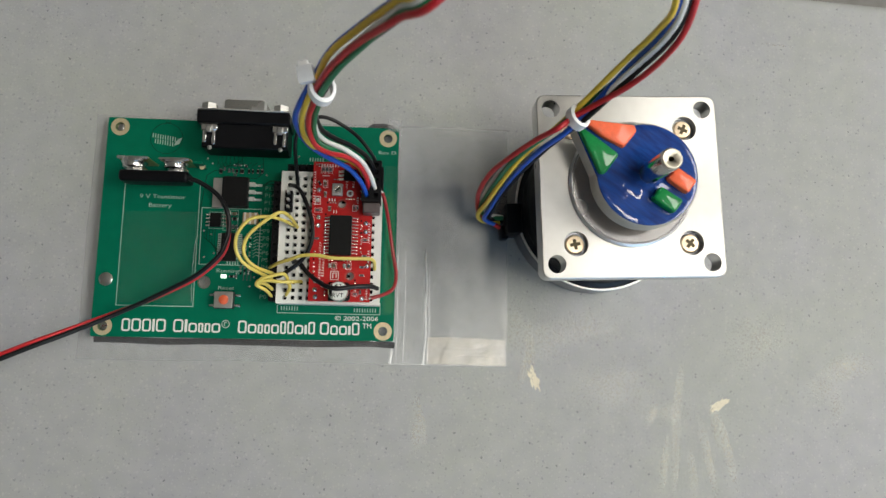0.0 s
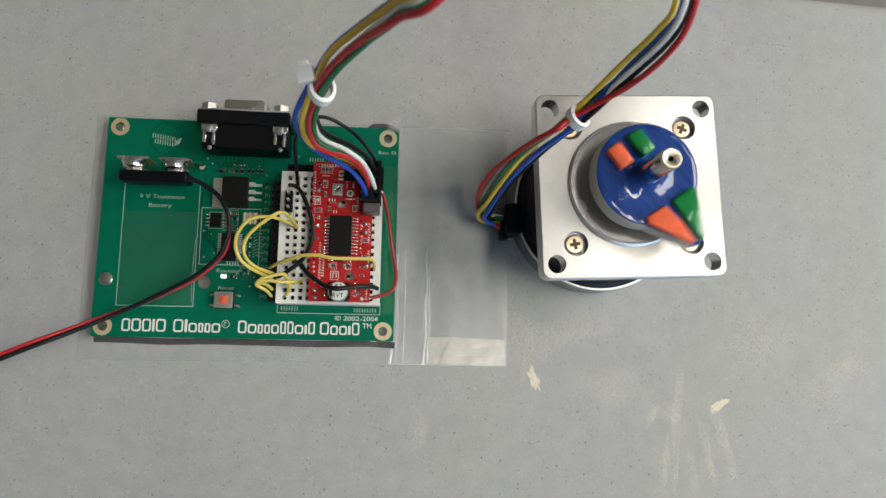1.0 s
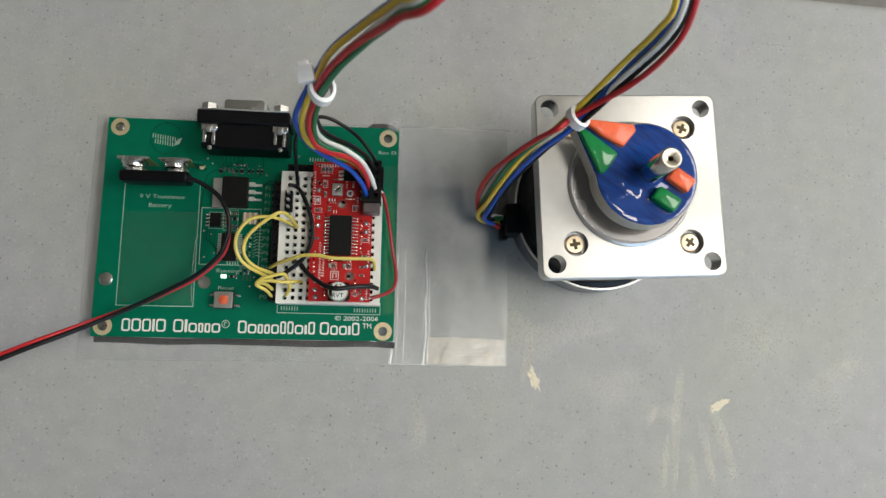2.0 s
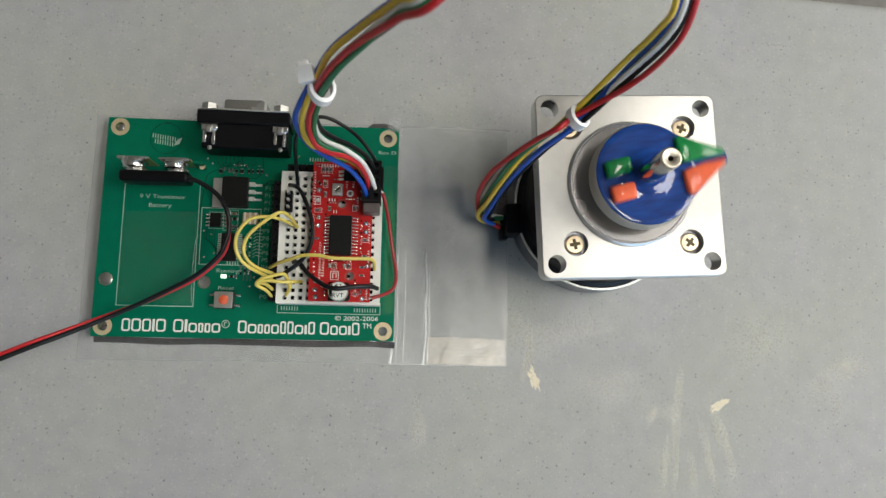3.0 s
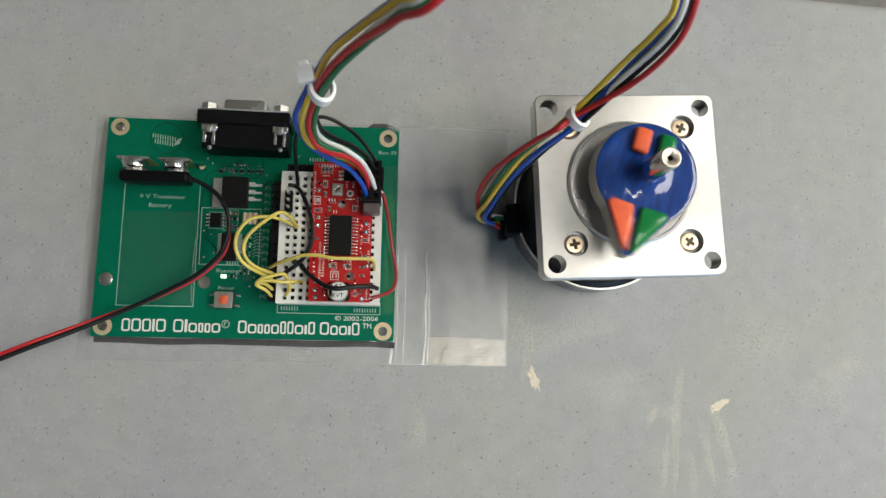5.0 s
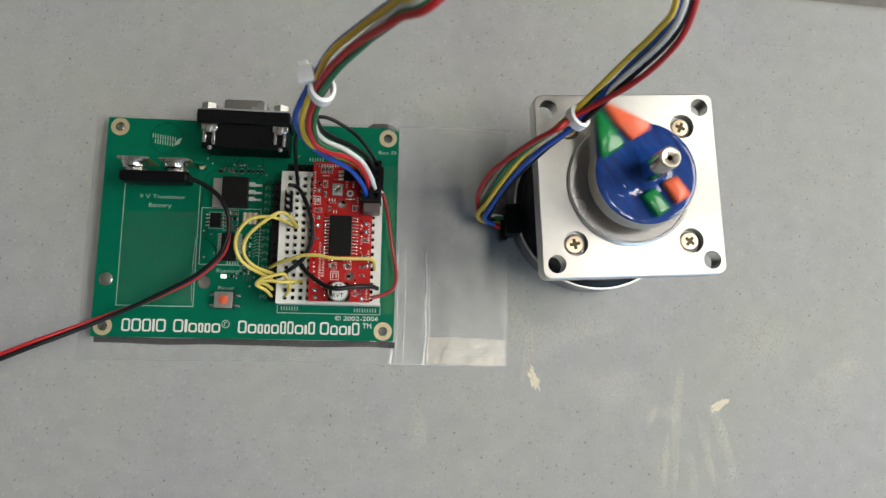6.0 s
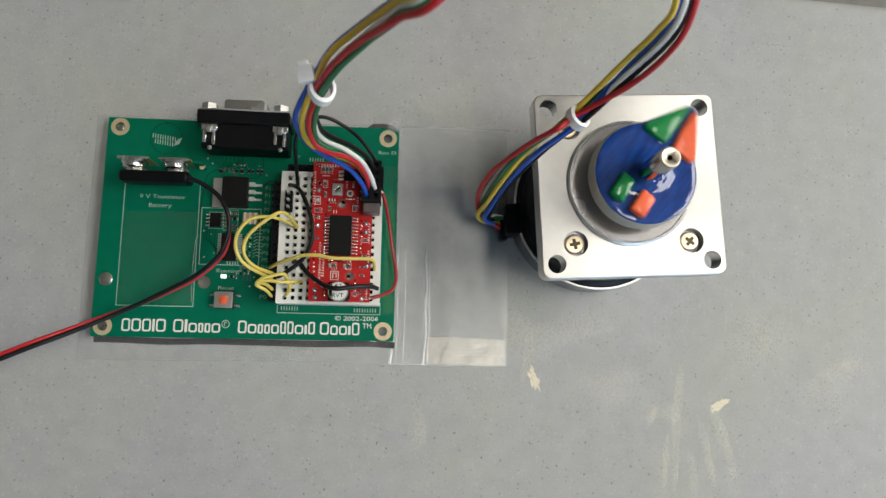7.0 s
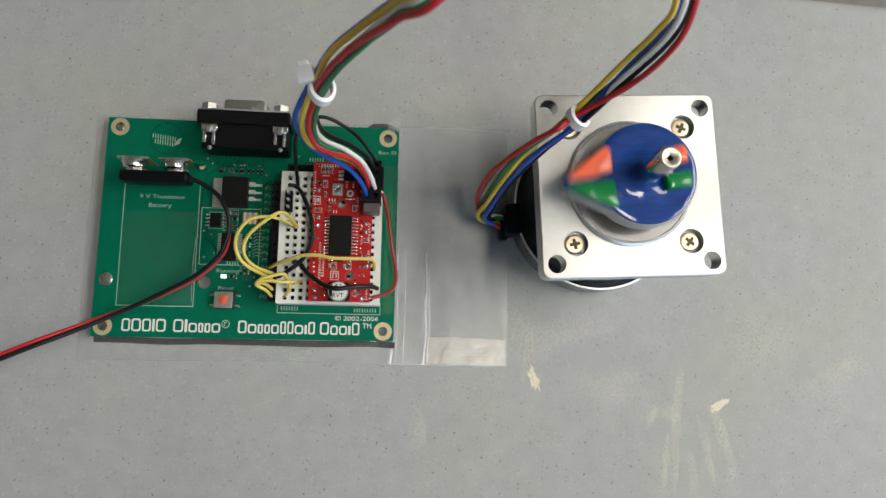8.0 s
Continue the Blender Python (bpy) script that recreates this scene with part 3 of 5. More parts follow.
def leads(chip, x, y0, pitch, count, length, z, side, width=0.35, mat=TIN):
    """Gull-wing leads of a chip, in a row along y, each one a part."""
    s = Solid()
    m = side * length * 0.45
    e = side * length
    k = side * 0.25
    s.box(min(0, m), max(0, m), -width / 2, width / 2, 0.55, 0.8, mat)
    s.box(min(m - k, m), max(m - k, m), -width / 2, width / 2, 0.02, 0.8, mat)
    s.box(min(m, e), max(m, e), -width / 2, width / 2, 0.02, 0.3, mat)
    first = part("lead", s, chip, "silver lead", at=pose(x * MM, y0 * MM, z * MM))
    for i in range(1, count):
        again(first, chip, pose(x * MM, (y0 - i * pitch) * MM, z * MM))


def small_part(x, y, z, w, l, body, parent, rot=0.0, name="chip_component", h=0.6):
    """A two-ended surface-mounted piece: ceramic body and soldered ends."""
    w, l = w * 0.82, l * 0.86
    s = Solid().box(-w / 2, w / 2, -l * 0.29, l * 0.29, 0, h, body, 0.06)
    for k in (-1, 1):
        s.box(-w / 2 - 0.02, w / 2 + 0.02, k * l / 2 - l * 0.21 * (k > 0), k * l / 2 + l * 0.21 * (k < 0), 0, h + 0.04, SOLDER, 0.08)
    return part(name, s, parent, at=pose(x * MM, y * MM, z * MM, 0, 0, rot))


def circuit_board():
    b = thing("circuit_board", "green printed circuit board with white lettering on a clear bag", "circuit board")
    holes = [(-46.7, 34.8), (46.9, 34.3), (-47.0, -34.6), (47.0, -34.7)]
    cut = [circle(x, y, 1.55) for x, y in holes] + [circle(-47.1, -18.8, 1.7), circle(-14.6, -19.1, 2.2)]
    part("board", slab(rounded(-50.8, 50.8, -38.1, 38.1, 0.6), cut, Z - 1.6, Z, MASK, FR4), b)
    # stand-off feet of the board on the bag
    foot = part("rubber_foot", Solid().lathe(0, 0, [(3.2, 0.95), (3.5, 2.9)], BLACK, 16), b, "small black rubber foot", at=pose(-0.040, 0.030, 0))
    for x, y in ((40, 30), (-40, -30), (40, -30)):
        again(foot, b, pose(x * MM, y * MM, 0))
    for i, (x, y) in enumerate(holes):
        ring = Solid().lathe(x, y, [(1.6, Z - 1.5), (1.6, Z + 0.07), (3.15, Z + 0.07), (3.15, Z - 0.02)], GOLD, 32, cap_low=False, cap_top=False)
        part("mounting_pad", ring, b, "gold plated ring round a hole")
        if i in (0, 2):
            part("hole_solder", Solid().lathe(x + 0.2, y + 0.1, [(1.5, Z - 1.2), (1.3, Z - 0.5), (0.6, Z - 0.3), (0.0, Z - 0.25)], SOLDER, 16), b)
    part("rivet", Solid().lathe(-47.1, -18.8, [(1.75, Z - 0.8), (2.45, Z), (2.3, Z + 0.45), (1.4, Z + 0.75), (0.0, Z + 0.85)], CHROME, 24), b, "domed bright metal rivet")

    # white printed outlines
    def outline(pts, w=0.22, mat=SILK_DIM, name="printed_line"):
        part(name, Solid().line(pts, w, Z, mat), b)
    outline([(-43.4, 16.0), (-43.2, -27.5), (-17.8, -27.5), (-18.0, 16.5)], 0.25)
    outline([(-16.9, 6.9), (-16.7, -12.9), (3.4, -13.0), (3.3, 6.9), (-16.9, 6.9)], 0.28)
    outline([(10.6, -25.0), (10.6, -29.0), (45.8, -29.0), (45.8, -25.0)], 0.25)
    # round emblem, drawn as plain shapes
    em = Solid().line(circle(-30.6, 31.2, 5.5, 36) + [circle(-30.6, 31.2, 5.5, 36)[0]], 0.2, Z, MASK_TRACE)
    em.line([(-31.5, 36.3), (-30.9, 37.2), (-30.2, 36.6), (-29.7, 37.3)], 0.25, Z, MASK_TRACE)
    for k, (x0, x1, y) in enumerate(((-35.3, -27.6, 32.2), (-34.4, -28.0, 30.2))):
        x = x0
        while x < x1:
            em.line([(x, y + 0.6 - (x - x0) * 0.16), (x, y - 0.7 - (x - x0) * 0.16)], 0.3, Z, SILK_DIM)
            x += 0.85
    em.prism([(-27.9, 28.6), (-26.2, 29.3), (-25.4, 31.6), (-26.4, 31.2), (-27.6, 30.0)], Z - 0.02, Z + 0.06, SILK_DIM)
    part("emblem", em, b, "round printed emblem")

    # the large product lettering, as plain frames and bars of its size
    def frame_mark(x0, x1, h, weight=0.58):
        """A hollow rounded frame between x0 and x1, h high."""
        wide, corner = x1 - x0, min(0.9, (x1 - x0) * 0.3)
        s2 = slab(rounded(0, wide, 0, h, corner, 4), [rounded(weight, wide - weight, weight, h - weight, max(0.1, corner - 0.4), 4)], -0.02, 0.06, SILK, SILK)
        part("printed_frame", s2, b, "white printed frame", at=pose(x0 * MM, -36.2 * MM, Z * MM))

    def bar_mark(x0, x1, h):
        part("printed_bar", Solid().prism(rounded(0, x1 - x0, 0, h, 0.3, 2), -0.02, 0.06, SILK), b, "white printed bar", at=pose(x0 * MM, -36.2 * MM, Z * MM))
    tall, low = 4.3, 3.2
    # one row a word: where it begins, then a width and a height for each mark (narrow ones are bars)
    for start, marks in ((-40.8, ((2.8, tall), (3.1, tall), (2.9, tall), (0.8, tall), (3.2, tall))), (-23.8, ((3.3, tall), (0.9, tall), (2.8, low), (1.7, low), (1.9, low), (2.9, low))),
                         (-2.3, ((2.9, tall), (2.9, low), (1.8, low), (1.9, low), (2.6, low), (2.0, tall), (2.1, tall), (2.9, low), (0.85, low), (2.3, tall))), (25.4, ((3.1, tall), (2.6, low), (2.7, low), (0.85, low), (2.6, tall)))):
        x = start
        for wide, h in marks:
            (bar_mark if wide < 1 else frame_mark)(x, x + wide, h)
            x += wide + 0.42
    mark = Solid().line(circle(-6.5, -33.2, 1.25, 20) + [circle(-6.5, -33.2, 1.25, 20)[0]], 0.2, Z, SILK)
    part("printed_ring", mark, b)
    mark = Solid().line([(-6.9, -33.8), (-6.9, -32.6), (-6.2, -32.7)], 0.2, Z, SILK)
    part("printed_mark", mark, b, "ringed printed mark")
    mark = Solid()
    mark.line([(40.0, -32.2), (41.2, -32.2)], 0.22, Z, SILK).line([(40.6, -32.2), (40.6, -33.7)], 0.22, Z, SILK)
    part("printed_mark", mark, b)
    mark = Solid()
    mark.line([(41.6, -33.7), (41.6, -32.2), (42.2, -33.0), (42.8, -32.2), (42.8, -33.7)], 0.22, Z, SILK)
    part("printed_mark", mark, b)
    # legible words
    lettering("9 V Transistor", -38.2, 9.7, Z, 15.4, 1.35, SILK_DIM, b)
    lettering("Battery", -34.9, 6.6, Z, 7.6, 1.45, SILK_DIM, b)
    lettering("Running", -10.6, -15.6, Z, 7.6, 1.35, SILK_DIM, b)
    lettering("Reset", -9.7, -21.5, Z, 5.4, 1.25, SILK_DIM, b)
    lettering("Rev D", 43.7, 28.4, Z, 6.2, 1.3, SILK_DIM, b)
    lettering("\u00a9 2002-2006", 30.3, -31.2, Z, 15.0, 1.5, SILK, b)
    lettering("Vdd", 16.8, 22.4, Z, 4.6, 1.4, SILK_DIM, b)
    for i in range(16):
        lettering("P%d" % (15 - i), 4.4, 13.8 - i * 2.54, Z, 3.1 if 15 - i > 9 else 2.3, 1.4, SILK_FAINT, b)
    # unreadable print: plain bars
    for x0, x1, y, w in ((19.5, 24.5, 25.5, 0.9), (25.0, 31.0, 27.0, 0.5), (12.0, 18.0, -27.4, 1.0), (37.0, 45.0, -27.6, 1.0), (-7.2, -3.2, -12.2, 1.1)):
        s = Solid()
        x = x0
        while x < x1:
            s.line([(x, y - w / 2), (x, y + w / 2)], 0.35, Z, SILK_DIM)
            x += 0.9
        tagged(part("printed_words", s, b), kind="stuff")
    emb = Solid().line([(28.0, 28.6), (30.6, 31.2), (33.0, 28.8)], 0.35, Z, SILK_DIM).line([(29.2, 29.8), (34.5, 30.6), (33.6, 29.3)], 0.35, Z, SILK_DIM)
    part("emblem", emb, b, "angular printed emblem")

    # etched lines under the mask, and bare vias
    tr = Solid()
    for i in range(5):
        tr.line([(-15.6 + i * 0.9, -0.5), (-15.6 + i * 0.9, -3.6 - i * 0.5), (-10.8, -7.4 - i * 0.55)], 0.22, Z, MASK_TRACE, 0.04)
    for i in range(6):
        tr.line([(-8.4 + i * 0.5, -2.0), (-8.4 + i * 0.5 + 2.5, 1.0), (-5.0 + i * 0.5, 5.8)], 0.18, Z, MASK_TRACE, 0.04)
    tr.line([(-17.5, 6.0), (-16.0, 18.5), (-13.5, 20.2), (-8.0, 20.6)], 0.3, Z, MASK_TRACE, 0.04)
    tr.line([(-4.5, 24.0), (-8.0, 22.2), (-12.0, 21.5)], 0.3, Z, MASK_TRACE, 0.04)
    tr.line([(3.0, 26.0), (3.5, 20.0), (1.0, 17.9), (-9.0, 18.4)], 0.3, Z, MASK_TRACE, 0.04)
    tr.line([(9.5, 17.2), (6.0, 17.2), (3.8, 15.6)], 0.4, Z, MASK_TRACE, 0.04)
    for i in range(7):
        tr.line([(-12.5 + i * 1.4, 26.0), (-12.5 + i * 1.4, 23.2), (-11.0 + i * 1.1, 21.6)], 0.2, Z, MASK_TRACE, 0.04)
    for i in range(9):
        tr.line([(1.3, -1.2 - i * 1.1), (2.3, -0.5 - i * 1.1), (4.2, -0.5 - i * 1.15)], 0.16, Z, SILK_DIM, 0.03)
    for i in range(9):
        tr.line([(-16.4 + i * 0.16, 14.0 - i * 0.5), (-15.2 + i * 0.1, 14.0 - i * 0.5)], 0.15, Z, MASK_TRACE, 0.04)
    for i in range(8):
        tr.line([(-12.0 + i * 2.2, 23.5), (-12.6 + i * 2.0, 22.4), (-12.6 + i * 2.0, 21.7)], 0.2, Z, MASK_TRACE, 0.05)
    for x0_, x1_, y0_, y1_ in ((-9.4, -4.4, -0.9, 6.3), (-14.2, -9.3, -0.3, 5.4)):
        tr.line([(x0_, y0_), (x1_, y0_), (x1_, y1_), (x0_, y1_), (x0_, y0_)], 0.13, Z, SILK_DIM, 0.05)
    for i in range(4):
        tr.line([(3.6, 15.0 - i * 1.2), (5.0, 16.0 - i * 1.2), (8.6, 16.0 - i * 1.5)], 0.25, Z, MASK_TRACE, 0.04)
    tagged(part("etching", tr, b), kind="stuff")
    # pale reflection along the right edge, laid on as a thin coloured patch
    pale_patch = Solid().prism([(47.2, -28.0), (50.2, -28.5), (50.2, 8.0), (48.6, 16.0), (46.8, 12.0)], Z - 0.02, Z + 0.03, MASK_PALE)
    part("pale_reflection", pale_patch, b)
    via = Solid()
    for j in range(13):
        for k in range(3):
            via.lathe(-2.5 + k * 1.35, -3.2 - j * 1.05, [(0.42, Z), (0.40, Z + 0.10), (0.2, Z + 0.12), (0.0, Z + 0.02)], SOLDER if (j + k) % 3 else SLOT, 8)
    for j in range(6):
        for k in range(3):
            via.lathe(-1.4 + k * 1.2, -14.4 - j * 0.7, [(0.3, Z), (0.2, Z + 0.1), (0.0, Z + 0.05)], GREYCER, 8)
    for i in range(16):
        via.lathe(8.1, 13.9 - 2.54 * i, [(0.36, Z), (0.32, Z + 0.1), (0.0, Z + 0.12)], GREYCER, 8)
    for x, y in ((-16.0, 24.5), (-14.2, 22.8), (-3.0, 22.6), (1.8, 22.4), (4.6, 19.2), (-15.8, -1.2), (-13.2, -2.4), (-12.0, -9.0), (-15.2, -10.4), (5.4, 26.5), (15.5, 26.5), (35.4, 30.6), (0.8, -20.2), (2.2, -17.0)):
        via.lathe(x, y, [(0.4, Z), (0.36, Z + 0.08), (0.0, Z + 0.05)], SOLDER, 10)
    tagged(part("solder_points", via, b), kind="stuff")

    # voltage regulator
    reg = part("voltage_regulator", Solid().box(-9.6, -0.9, 6.9, 17.5, Z + 0.3, Z + 4.0, EPOXY, 0.35), b, "black flat voltage regulator")
    part("tab", Solid().box(-13.3, -9.5, 6.9, 17.4, Z + 0.05, Z + 1.4, NUTSTEEL, 0.15), reg, "silver metal tab")
    for y in (15.4, 12.7, 10.2):
        s = Solid().box(-1.0, 1.1, y - 0.75, y + 0.75, Z + 1.2, Z + 1.7, TIN, 0.1).box(0.6, 1.2, y - 0.6, y + 0.6, Z + 0.2, Z + 1.7, TIN, 0.1)
        s.box(0.9, 3.3, y - 0.42, y + 0.42, Z, Z + 0.5, TIN, 0.1)
        part("lead", s, reg, "silver lead")
    # eight-lead chip and the fine-pitch chip
    c8 = part("chip", Solid().box(-13.6, -9.9, 0.1, 5.0, Z + 0.2, Z + 1.6, EPOXY, 0.15), b, "small black eight-lead chip")
    leads(c8, -13.6, 4.45, 1.27, 4, 1.7, Z, -1, 0.55, SOLDER)
    leads(c8, -9.9, 4.45, 1.27, 4, 1.7, Z, 1, 0.55, SOLDER)
    cq = part("chip", Solid().box(-9.3, -4.1, -11.7, -1.9, Z + 0.2, Z + 1.7, EPOXY, 0.15), b, "black fine-pitch chip")
    leads(cq, -9.3, -2.3, 0.65, 14, 1.5, Z, -1, 0.28)
    leads(cq, -4.1, -2.3, 0.65, 14, 1.5, Z, 1, 0.28)
    xt = part("resonator", Solid().box(-2.6, 2.6, 1.4, 5.4, Z, Z + 1.4, TANCER, 0.2), b, "tan ceramic resonator")
    for x in (-1.8, 0, 1.8):
        part("band", Solid().box(x - 0.35, x + 0.35, 1.38, 5.42, Z + 0.1, Z + 1.43, TIN), xt, "silver end band")
    for x, y, w, l, m, r in ((-11.2, 20.0, 1.2, 2.2, EPOXY, 0), (-8.3, 20.3, 1.0, 1.8, GREYCER, 0), (-7.0, 20.3, 1.0, 1.8, GREYCER, 0), (-5.7, 20.2, 1.0, 1.8, EPOXY, 0),
                             (-3.9, 20.2, 1.6, 2.2, EPOXY, 0), (-1.5, 20.3, 0.9, 2.0, EPOXY, 0), (-0.2, 20.3, 0.9, 2.0, EPOXY, 0),
                             (-9.9, 20.9, 0.9, 1.5, GREYCER, 0), (-6.4, 22.3, 0.9, 1.5, GREYCER, 90), (-4.6, 22.4, 0.9, 1.5, GREYCER, 90), (-2.6, 22.1, 0.9, 1.5, EPOXY, 90), (-6.2, 18.9, 0.8, 1.4, GREYCER, 90),
                             (1.6, 20.4, 1.0, 2.0, EPOXY, 0), (3.0, 20.4, 1.0, 2.0, EPOXY, 0), (-7.4, 5.1, 1.3, 2.4, TIN, 0), (-5.6, 5.0, 1.3, 2.2, BROWNCER, 90), (-5.4, 3.2, 1.3, 2.2, EPOXY, 90), (-4.6, 0.3, 1.0, 1.8, GREYCER, 0),
                             (-5.9, 0.4, 1.0, 1.8, GREYCER, 0), (-5.3, -16.9, 1.0, 2.0, BLACK, 90), (-3.9, -16.9, 0.9, 1.6, GREYCER, 0)):
        small_part(x, y, Z, w, l, m, b, r)
    part("indicator_light", Solid().box(-8.9, -7.2, -17.5, -16.3, Z, Z + 0.8, LED, 0.15), b, "small lit white indicator light")
    # reset push button
    sw = part("push_button", Solid().box(-10.3, -3.9, -28.0, -22.2, Z, Z + 2.6, BLACK, 0.15), b, "square silver push button")
    part("cover", Solid().box(-10.2, -4.0, -27.9, -22.3, Z + 2.6, Z + 3.0, NUTSTEEL, 0.2), sw, "silver metal cover")
    part("cap", Solid().lathe(-6.9, -25.1, [(1.6, Z + 3.0), (1.6, Z + 3.5), (1.35, Z + 3.7), (0, Z + 3.75)], BUTTON, 24), sw, "red orange cap")
    for y in (-23.4, -26.9):
        for x, d in ((-4.0, 1), (-10.2, -1)):
            part("lead", Solid().box(min(x, x + d * 2.2), max(x, x + d * 2.2), y - 0.45, y + 0.45, Z + 0.05, Z + 0.6, SOLDER, 0.15), sw, "silver lead")
    return b


def serial_connector(b):
    """Right-angle nine-pin serial socket, a part of the board."""
    c = part("serial_connector", Solid().box(-15.6, 12.9, 25.6, 34.4, Z, Z + 10.6, BLACK, 0.4), b, "black nine-pin serial socket with metal shell")
    part("flange", Solid().box(-17.2, 13.6, 33.8, 38.2, Z + 0.4, Z + 12.6, BLACK, 0.4), c, "black flange")
    part("face_plate", Solid().box(-17.0, 13.4, 38.2, 38.7, Z + 0.6, Z + 12.7, TIN, 0.1), c, "thin silver face plate")
    sh = Solid().prism(rounded(-9.3, 5.3, 37.0, 42.9, 1.3, 5), Z + 0.6, Z + 10.8, CHROME, NUTSTEEL, shrink=0.7)
    part("shell", sh, c, "silver D-shaped metal shell")
    for x in (-14.7, 9.7):
        hexa = Solid()
        ring = [(x + 2.75 * math.cos(radians(60 * i + 30)), Z + 6.2 + 2.75 * math.sin(radians(60 * i + 30))) for i in range(6)]
        vs = [(a, 38.2, z) for a, z in ring] + [(a, 42.1, z) for a, z in ring]
        hexa.add(vs, [(i, 6 + i, 6 + (i + 1) % 6, (i + 1) % 6) for i in range(6)] + [tuple(range(6, 12))[::-1]], NUTSTEEL)
        part("hex_nut", hexa, c, "silver hexagonal jack nut")
    for x in (-13.2, 10.3):
        s = Solid().box(x - 2.7, x + 2.7, 31.4, 33.9, Z + 10.5, Z + 11.3, CHROME, 0.3)
        s.box(x - 1.0, x + 1.0, 30.6, 33.2, Z + 11.0, Z + 12.2, NUTSTEEL, 0.35)
        for d, y0 in ((-1.5, 27.2), (1.5, 26.6)):
            s.box(x + d - 0.62, x + d + 0.62, y0, 31.6, Z + 10.4, Z + 11.2, CHROME, 0.25)
        s.lathe(x + 0.3, 25.6, [(0.8, Z + 10.4), (0.7, Z + 10.9), (0.3, Z + 11.1), (0, Z + 11.1)], NUTSTEEL, 12)
        part("bracket", s, c, "bright metal board-lock bracket")


def breadboard(b):
    """White solderless breadboard stuck on the board: square sockets with dark depths."""
    x0, x1, y0, y1, top = 11.3, 45.6, -26.2, 18.8, 13.5
    cols = [14.2 + 2.54 * i for i in range(5)] + [32.4 + 2.54 * i for i in range(5)]
    rows = [16.4 - 2.54 * i for i in range(17)]
    holes = [rounded(x - 0.68, x + 0.68, y - 0.68, y + 0.68, 0.1, 1) for x in cols for y in rows]
    s = slab([(x0, y0), (x1, y0), (x1, y1), (x0, y1)], holes, top - 2.5, top, ABS, ABS, ABS)
    s.box(x0 + 0.05, x1 - 0.05, y0 + 0.05, y1 - 0.05, top - 2.56, top - 2.5, SLOT)
    bb = part("breadboard", s, b, "white solderless breadboard with square holes")
    part("base", Solid().box(x0, x1, y0, y1, Z, top - 2.56, ABS, 0.1), bb)
    # black pin sockets beside and above it
    def socket(name, xa, ya, nx, ny, label):
        hs = [rounded(xa + 2.54 * i - 0.5, xa + 2.54 * i + 0.5, ya - 2.54 * j - 0.5, ya - 2.54 * j + 0.5, 0.08, 1) for i in range(nx) for j in range(ny)]
        e = 1.2
        out = [(xa - e, ya - 2.54 * (ny - 1) - e), (xa + 2.54 * (nx - 1) + e, ya - 2.54 * (ny - 1) - e), (xa + 2.54 * (nx - 1) + e, ya + e), (xa - e, ya + e)]
        s2 = slab(out, hs, Z + 6.5, Z + 8.5, BLACK, BLACK, SLOT)
        s2.box(out[0][0], out[1][0], out[0][1], out[2][1], Z, Z + 6.5, BLACK)
        part(name, s2, b, label)
    socket("pin_socket", 10.0, 13.9, 1, 16, "black sixteen-way pin socket")
    socket("pin_socket", 14.3, 20.2, 8, 1, "black pin socket row")
    strip = part("pin_strip", Solid().box(13.3, 15.6, 4.5, 11.6, top, top + 2.4, BLACK, 0.15), bb, "short black pin strip")
    for i in range(3):
        part("pin", Solid().box(14.1, 14.9, 5.3 + 2.4 * i, 6.1 + 2.4 * i, top + 2.4, top + 5.6, TIN, 0.1), strip)
        part("ridge", Solid().box(13.2, 15.7, 4.6 + 2.4 * i, 6.6 + 2.4 * i, top + 2.4, top + 3.0, BLACK, 0.2), strip)


board = circuit_board()
serial_connector(board)
breadboard(board)

# ---------------------------------------------------------------- battery contacts and snap lead


def battery_contacts(b):
    for x in (-37.7, -24.2):
        c = part("battery_contact", Solid().box(x - 5.2, x + 5.2, 21.0, 21.5, Z, Z + 10.5, MUD, 0.1), b, "upright brass battery contact plate")
        part("lip", Solid().box(x - 5.0, x + 5.0, 20.7, 21.7, Z + 10.0, Z + 10.7, CHROME, 0.2), c, "bent bright lip")
        s = Solid()
        prof = [(4.0, 0.0), (4.2, 0.9), (3.7, 1.6), (3.7, 2.6), (3.2, 3.0), (0.0, 3.0)]
        s.lathe(0, 0, prof, CHROME, 20)
        s.v = [(x + a, 20.9 - z, Z + 8.0 + y) for a, y, z in s.v]
        part("snap_stud", s, c, "bright metal snap stud")
    part("contact_pad", Solid().lathe(-16.6, 20.4, [(1.0, Z + 4), (1.0, Z + 4.3), (0, Z + 4.35)], GOLD, 16).box(-19.2, -15.9, 20.6, 21.4, Z, Z + 7.5, MASK, 0.2), b)


